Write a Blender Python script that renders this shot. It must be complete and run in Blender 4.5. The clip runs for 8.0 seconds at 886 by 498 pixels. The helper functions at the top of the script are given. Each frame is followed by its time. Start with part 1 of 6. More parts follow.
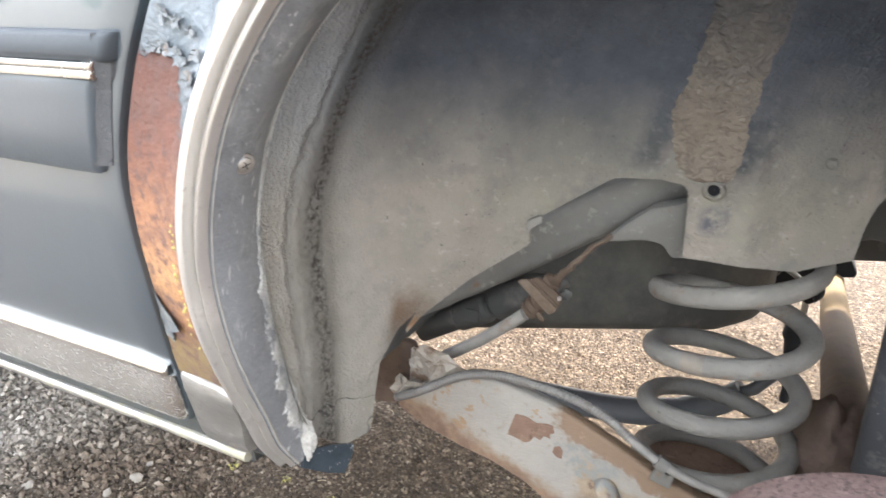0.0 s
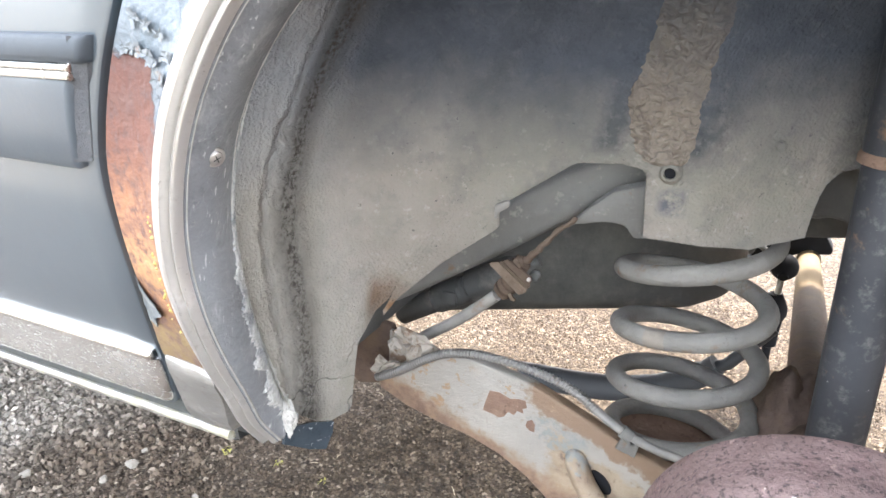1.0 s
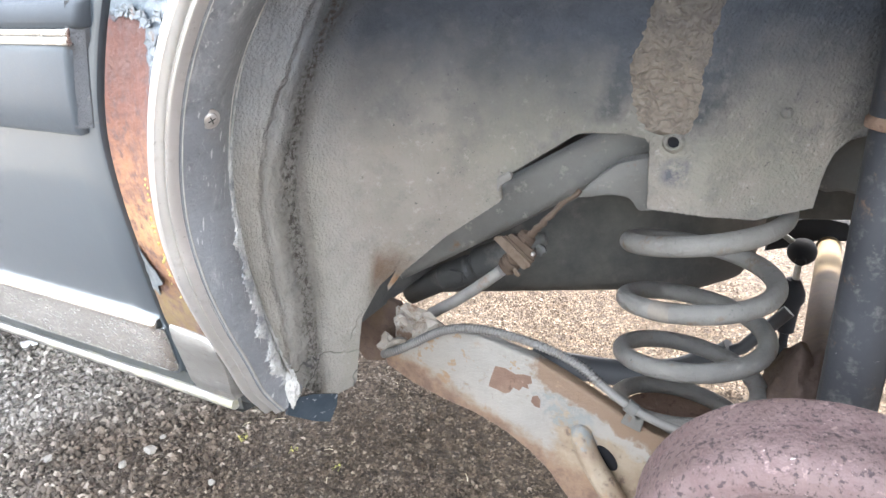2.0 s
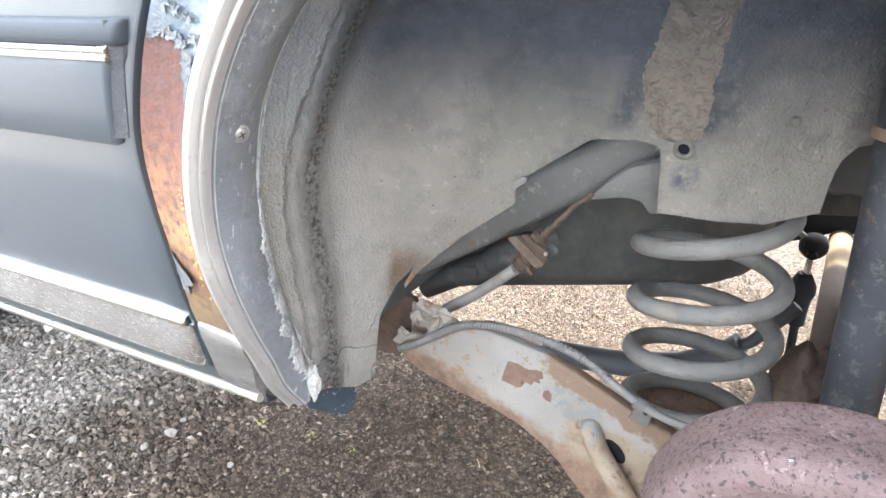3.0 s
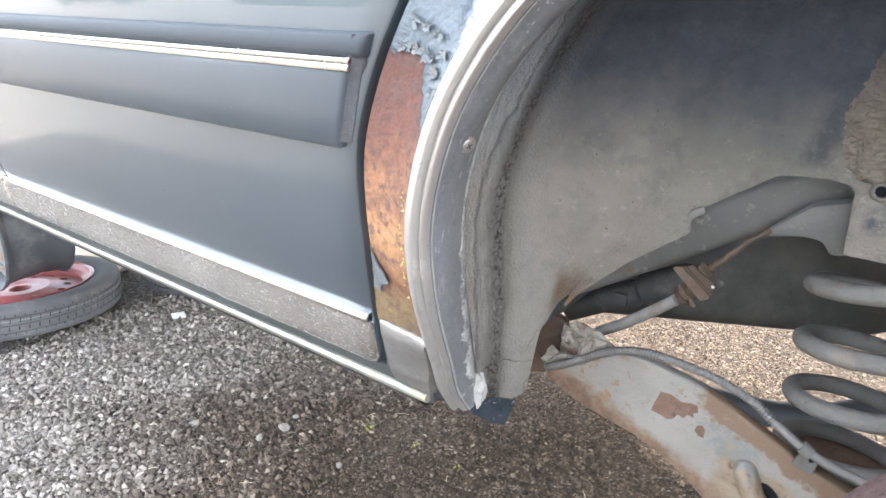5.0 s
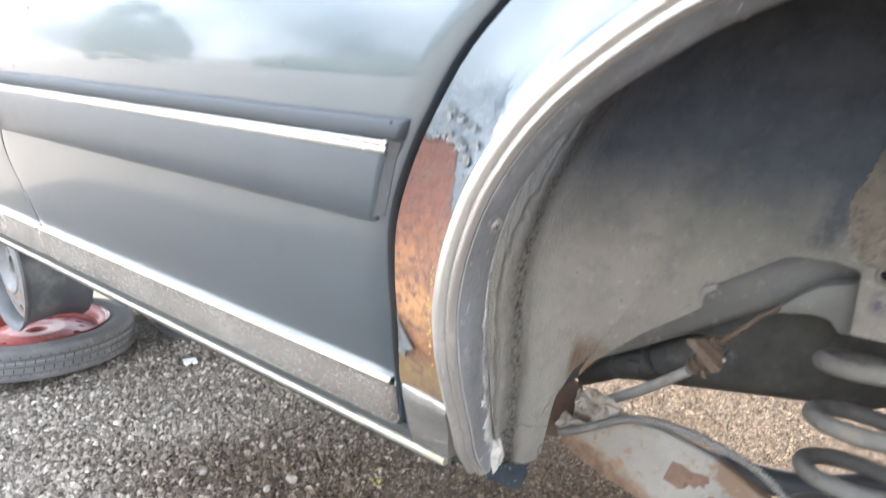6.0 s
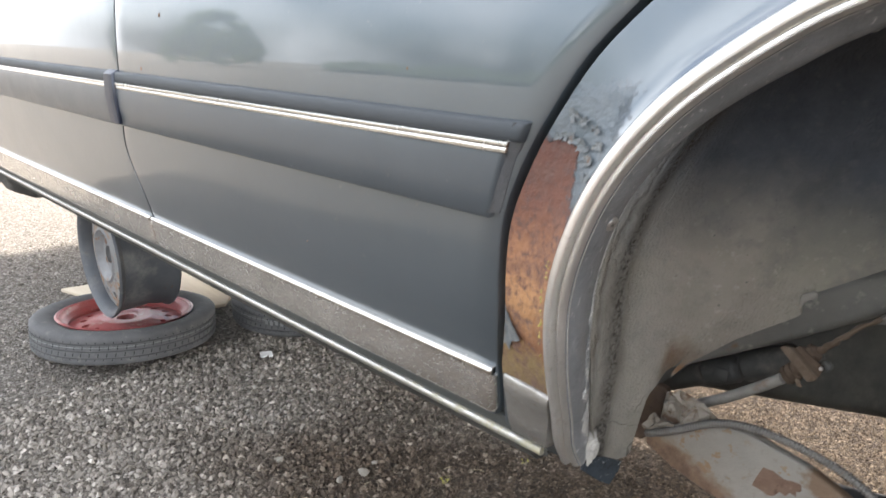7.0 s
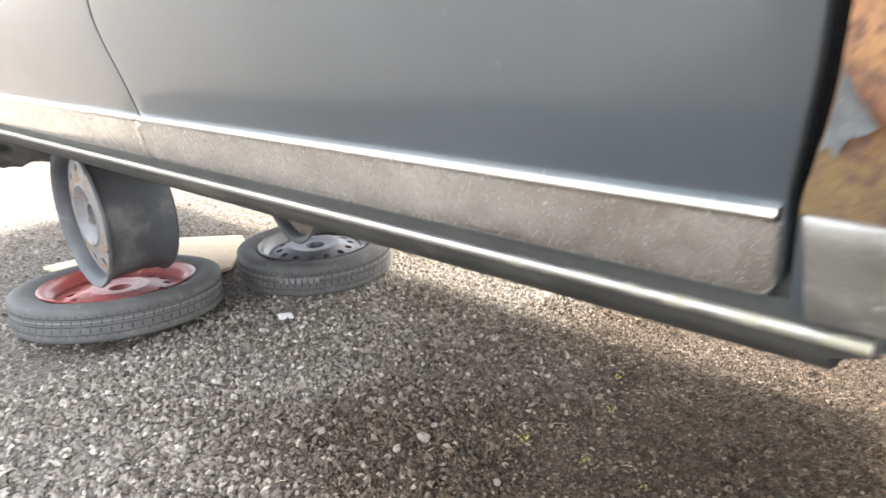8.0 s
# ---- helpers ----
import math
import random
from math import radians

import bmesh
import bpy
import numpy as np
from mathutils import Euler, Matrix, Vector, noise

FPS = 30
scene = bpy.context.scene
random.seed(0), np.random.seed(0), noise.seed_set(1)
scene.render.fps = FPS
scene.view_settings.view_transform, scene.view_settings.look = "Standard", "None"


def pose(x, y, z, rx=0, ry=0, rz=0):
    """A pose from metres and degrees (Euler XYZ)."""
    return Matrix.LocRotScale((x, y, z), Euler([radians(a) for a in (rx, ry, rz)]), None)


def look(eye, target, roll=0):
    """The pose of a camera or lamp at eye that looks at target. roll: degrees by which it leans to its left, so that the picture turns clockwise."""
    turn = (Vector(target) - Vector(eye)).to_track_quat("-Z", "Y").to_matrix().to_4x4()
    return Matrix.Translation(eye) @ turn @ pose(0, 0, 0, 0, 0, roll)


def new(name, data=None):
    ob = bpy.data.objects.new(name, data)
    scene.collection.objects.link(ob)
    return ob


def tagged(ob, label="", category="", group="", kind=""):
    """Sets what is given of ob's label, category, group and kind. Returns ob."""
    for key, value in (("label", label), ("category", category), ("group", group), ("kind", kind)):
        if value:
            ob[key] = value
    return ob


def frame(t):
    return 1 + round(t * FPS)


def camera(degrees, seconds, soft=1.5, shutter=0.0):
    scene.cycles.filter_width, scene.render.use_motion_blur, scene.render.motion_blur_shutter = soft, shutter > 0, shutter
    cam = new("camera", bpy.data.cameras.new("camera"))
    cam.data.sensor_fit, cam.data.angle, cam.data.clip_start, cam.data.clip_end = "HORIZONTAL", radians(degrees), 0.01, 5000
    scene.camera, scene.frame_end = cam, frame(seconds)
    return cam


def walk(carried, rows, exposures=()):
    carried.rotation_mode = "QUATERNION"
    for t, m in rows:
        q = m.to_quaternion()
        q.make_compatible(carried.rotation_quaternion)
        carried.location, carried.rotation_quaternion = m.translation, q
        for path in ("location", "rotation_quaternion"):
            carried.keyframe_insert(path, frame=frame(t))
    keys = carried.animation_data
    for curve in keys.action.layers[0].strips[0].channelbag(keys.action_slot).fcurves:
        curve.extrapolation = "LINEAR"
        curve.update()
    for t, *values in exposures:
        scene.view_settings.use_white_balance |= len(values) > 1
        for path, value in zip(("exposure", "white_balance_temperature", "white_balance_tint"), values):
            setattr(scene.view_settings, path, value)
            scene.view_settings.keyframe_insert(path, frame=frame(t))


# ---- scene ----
cam = camera(66.3, 8.0, shutter=0.35)
PATH = [
    (0, (0.407, -0.31, 1.005), (-0.462, 1.342, 0.288), -0.5),
    (0.5, (0.439, -0.317, 1.009), (-0.37, 1.352, 0.26), 0.1),
    (1, (0.437, -0.324, 1.014), (-0.409, 1.323, 0.257), -1.4),
    (1.5, (0.444, -0.316, 0.997), (-0.457, 1.295, 0.227), -1.8),
    (1.7, (0.453, -0.32, 0.99), (-0.447, 1.3, 0.237), -2.3),
    (2.8, (0.458, -0.33, 1.011), (-0.439, 1.266, 0.206), -2.6),
    (3, (0.46, -0.338, 1.016), (-0.463, 1.243, 0.211), -2.4),
    (3.5, (0.46, -0.332, 1.013), (-0.472, 1.251, 0.224), -2.0),
    (4, (0.437, -0.356, 1.021), (-0.55, 1.211, 0.265), -0.0),
    (4.5, (0.411, -0.386, 1.024), (-0.667, 1.123, 0.275), 0.7),
    (4.7, (0.409, -0.399, 1.02), (-0.704, 1.088, 0.279), 0.1),
    (5.8, (0.375, -0.406, 1.015), (-0.808, 1.057, 0.338), 0.4),
    (6, (0.403, -0.429, 1.045), (-0.79, 1.061, 0.448), 1.2),
    (6.2, (0.423, -0.45, 1.069), (-0.795, 1.044, 0.535), 1.6),
    (6.4, (0.421, -0.465, 1.075), (-0.834, 1.006, 0.564), 2.4),
    (6.5, (0.419, -0.476, 1.072), (-0.851, 0.979, 0.552), 2.9),
    (6.6, (0.413, -0.474, 1.069), (-0.866, 0.97, 0.541), 2.8),
    (6.8, (0.405, -0.484, 1.057), (-0.896, 0.937, 0.52), 2.6),
    (7, (0.392, -0.49, 1.042), (-0.933, 0.894, 0.467), 1.9),
    (7.5, (0.3, -0.452, 0.966), (-0.962, 0.972, 0.35), 1.4),
    (7.6, (0.277, -0.44, 0.938), (-0.993, 0.977, 0.322), 1.2),
    (7.7, (0.243, -0.44, 0.915), (-1.036, 0.961, 0.285), 0.8),
    (7.8, (0.2, -0.436, 0.899), (-1.094, 0.945, 0.254), -0.7),
    (7.9, (0.151, -0.42, 0.874), (-1.151, 0.948, 0.217), -2.1),
    (8, (0.11, -0.398, 0.843), (-1.178, 0.984, 0.185), -2.5),
]
walk(cam, [(t, look(eye, target, roll)) for t, eye, target, roll in PATH],
     [(0, 3.17, 6450, 10), (0.5, 3.4, 6350, 10), (3.5, 3.45, 6050, 10), (4.7, 3.12, 6050, 10), (5.8, 3.0, 6250, 10), (6.0, 3.0, 6250, 10), (6.4, 2.18, 6400, 10), (6.8, 2.02, 6500, 10), (7.5, 2.45, 6600, 10), (8.0, 2.63, 6600, 10)])

# ---- world and sun ----
world = bpy.data.worlds.new("sky")
scene.world = world
world.use_nodes = True
wn = world.node_tree
bg = wn.nodes["Background"]
sky = wn.nodes.new("ShaderNodeTexSky")
sky.sky_type = "NISHITA"
sky.sun_disc = False
SUN_EL, SUN_AZ = 50.0, 10.0          # degrees above the horizon; degrees from +y towards +x
sky.sun_elevation, sky.sun_rotation = radians(SUN_EL), radians(SUN_AZ)
sky.air_density, sky.dust_density, sky.ozone_density = 1.0, 6.0, 1.0
wco, wnz, wrp, wmx = (wn.nodes.new(k) for k in ("ShaderNodeTexCoord", "ShaderNodeTexNoise", "ShaderNodeMapRange", "ShaderNodeMix"))
wnz.inputs["Scale"].default_value, wnz.inputs["Detail"].default_value = 2.6, 6
wrp.inputs["From Min"].default_value, wrp.inputs["From Max"].default_value, wrp.inputs["To Max"].default_value = 0.40, 0.60, 0.8
wmx.data_type = "RGBA"
wmx.inputs[7].default_value = (9.8, 10.0, 10.4, 1)      # thin bright cloud
wn.links.new(wco.outputs["Generated"], wnz.inputs["Vector"])
wn.links.new(wnz.outputs["Fac"], wrp.inputs["Value"])
wn.links.new(wrp.outputs["Result"], wmx.inputs[0])
wn.links.new(sky.outputs["Color"], wmx.inputs[6])
wn.links.new(wmx.outputs[2], bg.inputs["Color"])
bg.inputs["Strength"].default_value = 0.15
sun = new("sun", bpy.data.lights.new("sun", "SUN"))
sun.data.energy, sun.data.angle, sun.data.color = 3.6, radians(4.5), (1.0, 0.94, 0.86)
to_sun = Vector((math.sin(radians(SUN_AZ)) * math.cos(radians(SUN_EL)), math.cos(radians(SUN_AZ)) * math.cos(radians(SUN_EL)), math.sin(radians(SUN_EL))))
sun.matrix_world = look(to_sun * 20, (0, 0, 0))

# ---- materials ----
def surf(name, c1, c2, scale=20, rough=(0.5, 0.7), metal=0.0, bump=0.0, bump_scale=200, coat=0.0, layers=(), detail=6, spec=0.5, stretch=(1, 1, 1), coat_rough=0.08):
    """Two colours mixed by noise, with roughness between two values, a fine bump, and layers of (colour, noise scale, from, to, roughness, metal)."""
    m = bpy.data.materials.new(name)
    m.use_nodes = True
    nt = m.node_tree
    b = nt.nodes["Principled BSDF"]
    N, L = nt.nodes.new, nt.links.new
    co = N("ShaderNodeTexCoord")
    mp = N("ShaderNodeMapping")
    mp.inputs["Scale"].default_value = stretch
    L(co.outputs["Object"], mp.inputs["Vector"])

    def noise_of(sc, det=detail, rgh=0.6):
        n = N("ShaderNodeTexNoise")
        n.inputs["Scale"].default_value, n.inputs["Detail"].default_value, n.inputs["Roughness"].default_value = sc, det, rgh
        L(mp.outputs["Vector"], n.inputs["Vector"])
        return n.outputs["Fac"]

    def ramp(fac, a, z):
        r = N("ShaderNodeMapRange")
        r.inputs["From Min"].default_value, r.inputs["From Max"].default_value = a, z
        L(fac, r.inputs["Value"])
        return r.outputs["Result"]

    def mix(fac, x, y, kind="RGBA"):
        q = N("ShaderNodeMix")
        q.data_type = kind
        ia, ib, o = (6, 7, 2) if kind == "RGBA" else (2, 3, 0)
        L(fac, q.inputs[0])
        for idx, val in ((ia, x), (ib, y)):
            if isinstance(val, tuple):
                q.inputs[idx].default_value = (*val, 1)
            elif isinstance(val, (int, float)):
                q.inputs[idx].default_value = val
            else:
                L(val, q.inputs[idx])
        return q.outputs[o]

    f = ramp(noise_of(scale), 0.3, 0.7)
    col = mix(f, c1, c2)
    rg = mix(f, rough[0], rough[1], "FLOAT")
    mt = None
    for lc, ls, la, lz, lr, lm, *bias in layers:
        k = noise_of(ls, 8, 0.7)
        if bias:
            axis, b0, b1, amount = bias
            sx = N("ShaderNodeSeparateXYZ")
            L(co.outputs["Object"], sx.inputs[0])
            ad = N("ShaderNodeMath")
            ad.operation = "MULTIPLY_ADD"
            L(ramp(sx.outputs[axis], b0, b1), ad.inputs[0])
            ad.inputs[1].default_value = amount
            L(k, ad.inputs[2])
            k = ad.outputs[0]
        k = ramp(k, la, lz)
        col = mix(k, col, lc)
        rg = mix(k, rg, lr, "FLOAT")
        mt = mix(k, metal if mt is None else mt, lm, "FLOAT")
    L(col, b.inputs["Base Color"])
    L(rg, b.inputs["Roughness"])
    if mt is None:
        b.inputs["Metallic"].default_value = metal
    else:
        L(mt, b.inputs["Metallic"])
    b.inputs["Coat Weight"].default_value, b.inputs["Coat Roughness"].default_value = coat, coat_rough
    b.inputs["Specular IOR Level"].default_value = spec
    if bump:
        bp = N("ShaderNodeBump")
        bp.inputs["Strength"].default_value, bp.inputs["Distance"].default_value = 1.0, bump
        L(noise_of(bump_scale, 8, 0.65), bp.inputs["Height"])
        L(bp.outputs["Normal"], b.inputs["Normal"])
    return m


class Kit:
    """Short names for the nodes of one material."""

    def __init__(self, m):
        self.nt = m.node_tree
        self.b = self.nt.nodes["Principled BSDF"]
        self.co = self.nt.nodes.new("ShaderNodeTexCoord").outputs["Object"]
        sep = self.nt.nodes.new("ShaderNodeSeparateXYZ")
        self.link(self.co, sep.inputs[0])
        self.x, self.y, self.z = sep.outputs[0], sep.outputs[1], sep.outputs[2]

    def link(self, a, b):
        self.nt.links.new(a, b)

    def put(self, v, socket):
        if isinstance(v, tuple):
            socket.default_value = (*v, 1)
        elif isinstance(v, (int, float)):
            socket.default_value = v
        elif v is not None:
            self.link(v, socket)

    def noise(self, scale, det=8, rgh=0.65, stretch=None):
        n = self.nt.nodes.new("ShaderNodeTexNoise")
        n.inputs["Scale"].default_value, n.inputs["Detail"].default_value, n.inputs["Roughness"].default_value = scale, det, rgh
        src = self.co
        if stretch:
            mp = self.nt.nodes.new("ShaderNodeMapping")
            mp.inputs["Scale"].default_value = stretch
            self.link(src, mp.inputs["Vector"])
            src = mp.outputs["Vector"]
        self.link(src, n.inputs["Vector"])
        return n.outputs["Fac"]

    def cracks(self, scale, warp=0.02, seed=0.0):
        """Distance to the nearest edge of a warped cell pattern."""
        v = self.nt.nodes.new("ShaderNodeTexVoronoi")
        v.feature = "DISTANCE_TO_EDGE"
        v.inputs["Scale"].default_value = scale
        n = self.nt.nodes.new("ShaderNodeTexNoise")
        n.inputs["Scale"].default_value = scale * 2.5
        self.link(self.co, n.inputs["Vector"])
        mul = self.nt.nodes.new("ShaderNodeVectorMath")
        mul.operation = "MULTIPLY_ADD"
        self.link(n.outputs["Color"], mul.inputs[0])
        mul.inputs[1].default_value = (warp, warp, warp)
        self.link(self.co, mul.inputs[2])
        self.link(mul.outputs[0], v.inputs["Vector"])
        return v.outputs["Distance"]

    def math(self, op, a, b=None, c=None):
        q = self.nt.nodes.new("ShaderNodeMath")
        q.operation = op
        for i, v in enumerate((a, b, c)):
            self.put(v, q.inputs[i])
        return q.outputs[0]

    def mul(self, *vals):
        out = vals[0]
        for v in vals[1:]:
            out = self.math("MULTIPLY", out, v)
        return out

    def ramp(self, v, a, z, lo=0.0, hi=1.0):
        r = self.nt.nodes.new("ShaderNodeMapRange")
        for k, val in (("From Min", a), ("From Max", z), ("To Min", lo), ("To Max", hi)):
            r.inputs[k].default_value = val
        self.link(v, r.inputs["Value"])
        return r.outputs["Result"]

    def mix(self, fac, x, y):
        q = self.nt.nodes.new("ShaderNodeMix")
        q.data_type = "RGBA"
        self.link(fac, q.inputs[0])
        self.put(x, q.inputs[6])
        self.put(y, q.inputs[7])
        return q.outputs[2]

    def bump(self, height, dist):
        for q in list(self.b.inputs["Normal"].links):
            self.nt.links.remove(q)
        bp = self.nt.nodes.new("ShaderNodeBump")
        bp.inputs["Strength"].default_value, bp.inputs["Distance"].default_value = 1.0, dist
        self.link(height, bp.inputs["Height"])
        self.link(bp.outputs["Normal"], self.b.inputs["Normal"])


def liner_paint():
    """Undercoat that dust has turned beige low down, blue-grey above with shade painted in, paler to the front as if
    lit, with a crust, cracks, bare dark patches and a rust stain.
    """
    m = surf("dusty_undercoat", (0.176, 0.157, 0.13), (0.22, 0.199, 0.168), 12, (0.85, 0.95), spec=0.2)
    k = Kit(m)
    dust = k.b.inputs["Base Color"].links[0].from_socket
    dust = k.mix(k.ramp(k.noise(7, 4), 0.45, 0.62, 0, 0.7), dust, (0.168, 0.16, 0.127))
    dust = k.mix(k.ramp(k.noise(9.5, 4), 0.5, 0.66, 0, 0.6), dust, (0.235, 0.203, 0.17))
    dust = k.mix(k.ramp(k.noise(30), 0.52, 0.72), dust, (0.14, 0.13, 0.112))
    dust = k.mix(k.ramp(k.noise(110), 0.58, 0.7, 0, 0.6), dust, (0.29, 0.27, 0.232))
    dust = k.mix(k.ramp(k.noise(170), 0.64, 0.7), dust, (0.08, 0.072, 0.06))
    # dust made paler towards the opening: the light that falls there, in the colour
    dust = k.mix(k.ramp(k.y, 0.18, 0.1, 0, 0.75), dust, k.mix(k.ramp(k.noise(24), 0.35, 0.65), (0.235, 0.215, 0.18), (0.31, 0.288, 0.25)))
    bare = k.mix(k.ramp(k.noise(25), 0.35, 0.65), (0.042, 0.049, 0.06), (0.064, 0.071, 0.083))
    # the bare undercoat gets the same painted light at the front
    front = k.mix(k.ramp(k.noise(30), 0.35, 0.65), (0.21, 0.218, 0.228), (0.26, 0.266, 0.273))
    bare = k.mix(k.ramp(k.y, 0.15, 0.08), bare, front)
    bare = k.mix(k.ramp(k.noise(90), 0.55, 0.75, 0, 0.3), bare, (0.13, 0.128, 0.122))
    # blue-black undercoat higher up, with the shade of the upper housing painted in
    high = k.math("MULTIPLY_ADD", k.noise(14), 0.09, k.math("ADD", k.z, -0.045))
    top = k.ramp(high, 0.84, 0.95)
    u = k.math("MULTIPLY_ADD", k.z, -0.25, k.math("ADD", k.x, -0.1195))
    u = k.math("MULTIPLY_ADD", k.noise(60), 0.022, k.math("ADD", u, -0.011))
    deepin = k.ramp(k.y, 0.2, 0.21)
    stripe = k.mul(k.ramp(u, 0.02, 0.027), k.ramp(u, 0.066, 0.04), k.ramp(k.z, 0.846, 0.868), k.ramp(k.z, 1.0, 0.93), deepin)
    # shadow along the mud strip's left edge, painted as a dark band
    strip_shade = k.mul(k.ramp(u, -0.052, -0.04), k.ramp(u, -0.02, -0.03), k.ramp(k.z, 0.858, 0.872), deepin)
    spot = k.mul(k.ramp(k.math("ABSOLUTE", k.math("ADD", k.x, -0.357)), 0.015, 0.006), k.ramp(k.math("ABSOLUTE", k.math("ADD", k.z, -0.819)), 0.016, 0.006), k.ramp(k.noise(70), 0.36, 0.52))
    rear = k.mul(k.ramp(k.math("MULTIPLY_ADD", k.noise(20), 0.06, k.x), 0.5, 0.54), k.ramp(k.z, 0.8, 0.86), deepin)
    # bare stripe and rear specks, joined with the painted edge shadow
    worn = k.math("MAXIMUM", k.mul(stripe, k.ramp(k.noise(70), 0.3, 0.55, 0.5, 1.0)), k.math("MAXIMUM", k.mul(strip_shade, 0.8), k.mul(rear, k.ramp(k.noise(80), 0.35, 0.6, 0.4, 1.0), 0.75)))
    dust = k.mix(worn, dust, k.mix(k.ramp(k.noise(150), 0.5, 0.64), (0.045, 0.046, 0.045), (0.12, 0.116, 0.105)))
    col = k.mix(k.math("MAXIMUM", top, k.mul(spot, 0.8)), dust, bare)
    wob = k.math("MULTIPLY_ADD", k.noise(80), 0.03, -0.015)
    dx = k.math("ADD", k.math("ADD", k.x, -0.097), wob)
    dz = k.math("ADD", k.math("ADD", k.z, -0.722), k.math("MULTIPLY", wob, 0.8))
    dist = k.math("SQRT", k.math("ADD", k.mul(dx, dx), k.mul(dz, dz)))
    side = k.ramp(k.y, 0.165, 0.175)
    col = k.mix(k.mul(k.ramp(dist, 0.034, 0.008), side, 0.8), col, (0.12, 0.075, 0.045))
    dz2 = k.math("ADD", k.z, -0.7)
    dx2 = k.math("ADD", k.x, -0.108)
    tip = k.math("SQRT", k.math("ADD", k.mul(dx2, dx2), k.mul(dz2, dz2)))
    col = k.mix(k.mul(k.ramp(tip, 0.011, 0.003), side), col, (0.17, 0.1, 0.055))
    crack = k.mul(k.ramp(k.cracks(13, 0.03), 0.011, 0.003), k.ramp(k.z, 0.69, 0.66), k.ramp(k.noise(9), 0.4, 0.55))
    band = k.math("MULTIPLY_ADD", k.ramp(k.z, 0.84, 0.98), -0.035, k.math("MULTIPLY_ADD", k.noise(35), 0.016, k.math("ADD", k.y, -0.008)))
    band = k.math("MULTIPLY_ADD", k.ramp(k.z, 0.8, 0.68), -0.012, band)
    ridge = k.mul(k.ramp(band, 0.058, 0.075), k.ramp(band, 0.112, 0.09))
    crease = k.mul(k.ramp(band, 0.052, 0.057), k.ramp(band, 0.065, 0.059))
    crumb = k.noise(210, 8, 0.75)
    core = k.mul(k.ramp(band, 0.074, 0.082), k.ramp(band, 0.1, 0.09))
    col = k.mix(k.mul(core, k.ramp(crumb, 0.54, 0.42)), col, (0.08, 0.068, 0.055))
    col = k.mix(k.mul(ridge, k.ramp(crumb, 0.56, 0.68), 0.7), col, (0.25, 0.222, 0.187))
    # cracks and the crease are darkened in the colour too
    col = k.mix(k.math("MAXIMUM", crack, k.mul(crease, 0.3)), col, (0.06, 0.055, 0.05))
    k.link(col, k.b.inputs["Base Color"])
    h = k.math("MULTIPLY_ADD", k.noise(330, 4, 0.5), 0.5, k.math("MULTIPLY", k.noise(60), 0.26))
    h = k.math("MULTIPLY_ADD", k.mul(ridge, crumb), 1.7, h)
    h = k.math("MULTIPLY_ADD", k.math("MAXIMUM", crack, k.mul(crease, 0.6)), -0.8, h)
    k.bump(h, 0.005)
    return m


def arm_paint():
    """Dusty grey paint, rusty along the lower edge and towards the hub, with a bare blue-grey patch."""
    m = surf("flaking_grey_arm", (0.18, 0.164, 0.139), (0.235, 0.216, 0.185), 18, (0.6, 0.75))
    k = Kit(m)
    col = k.b.inputs["Base Color"].links[0].from_socket
    col = k.mix(k.ramp(k.noise(120), 0.6, 0.68, 0, 0.7), col, (0.16, 0.13, 0.1))
    v = k.math("MULTIPLY_ADD", k.x, 0.42, k.z)
    v = k.math("MULTIPLY_ADD", k.noise(55), 0.05, k.math("ADD", v, -0.025))
    w = k.math("MULTIPLY_ADD", k.noise(38), 0.07, k.math("ADD", k.x, -0.035))
    tan = k.mix(k.ramp(k.noise(28), 0.4, 0.62), (0.17, 0.122, 0.078), (0.225, 0.18, 0.125))
    tan = k.mix(k.ramp(k.noise(90), 0.55, 0.66), tan, (0.1, 0.068, 0.045))
    col = k.mix(k.mul(k.ramp(w, 0.262, 0.275), k.ramp(v, 0.69, 0.682)), col, tan)
    col = k.mix(k.mul(k.ramp(w, 0.238, 0.248), k.ramp(v, 0.699, 0.705)), col, (0.145, 0.095, 0.058))
    blue = k.mul(k.ramp(w, 0.25, 0.256), k.ramp(w, 0.31, 0.302), k.ramp(v, 0.668, 0.673), k.ramp(v, 0.705, 0.7))
    col = k.mix(k.mul(blue, k.ramp(k.noise(110), 0.4, 0.56)), col, (0.15, 0.151, 0.138))
    col = k.mix(k.ramp(k.noise(34), 0.63, 0.66), col, (0.2, 0.135, 0.08))
    col = k.mix(k.mul(k.ramp(k.x, 0.19, 0.16), k.ramp(k.noise(60), 0.56, 0.62)), col, (0.19, 0.12, 0.066))
    col = k.mix(k.ramp(v, 0.634, 0.616), col, (0.17, 0.11, 0.068))
    col = k.mix(k.mul(k.ramp(v, 0.626, 0.608), k.ramp(k.noise(70), 0.4, 0.6)), col, (0.1, 0.06, 0.04))
    k.link(col, k.b.inputs["Base Color"])
    k.bump(k.noise(150), 0.002)
    return m


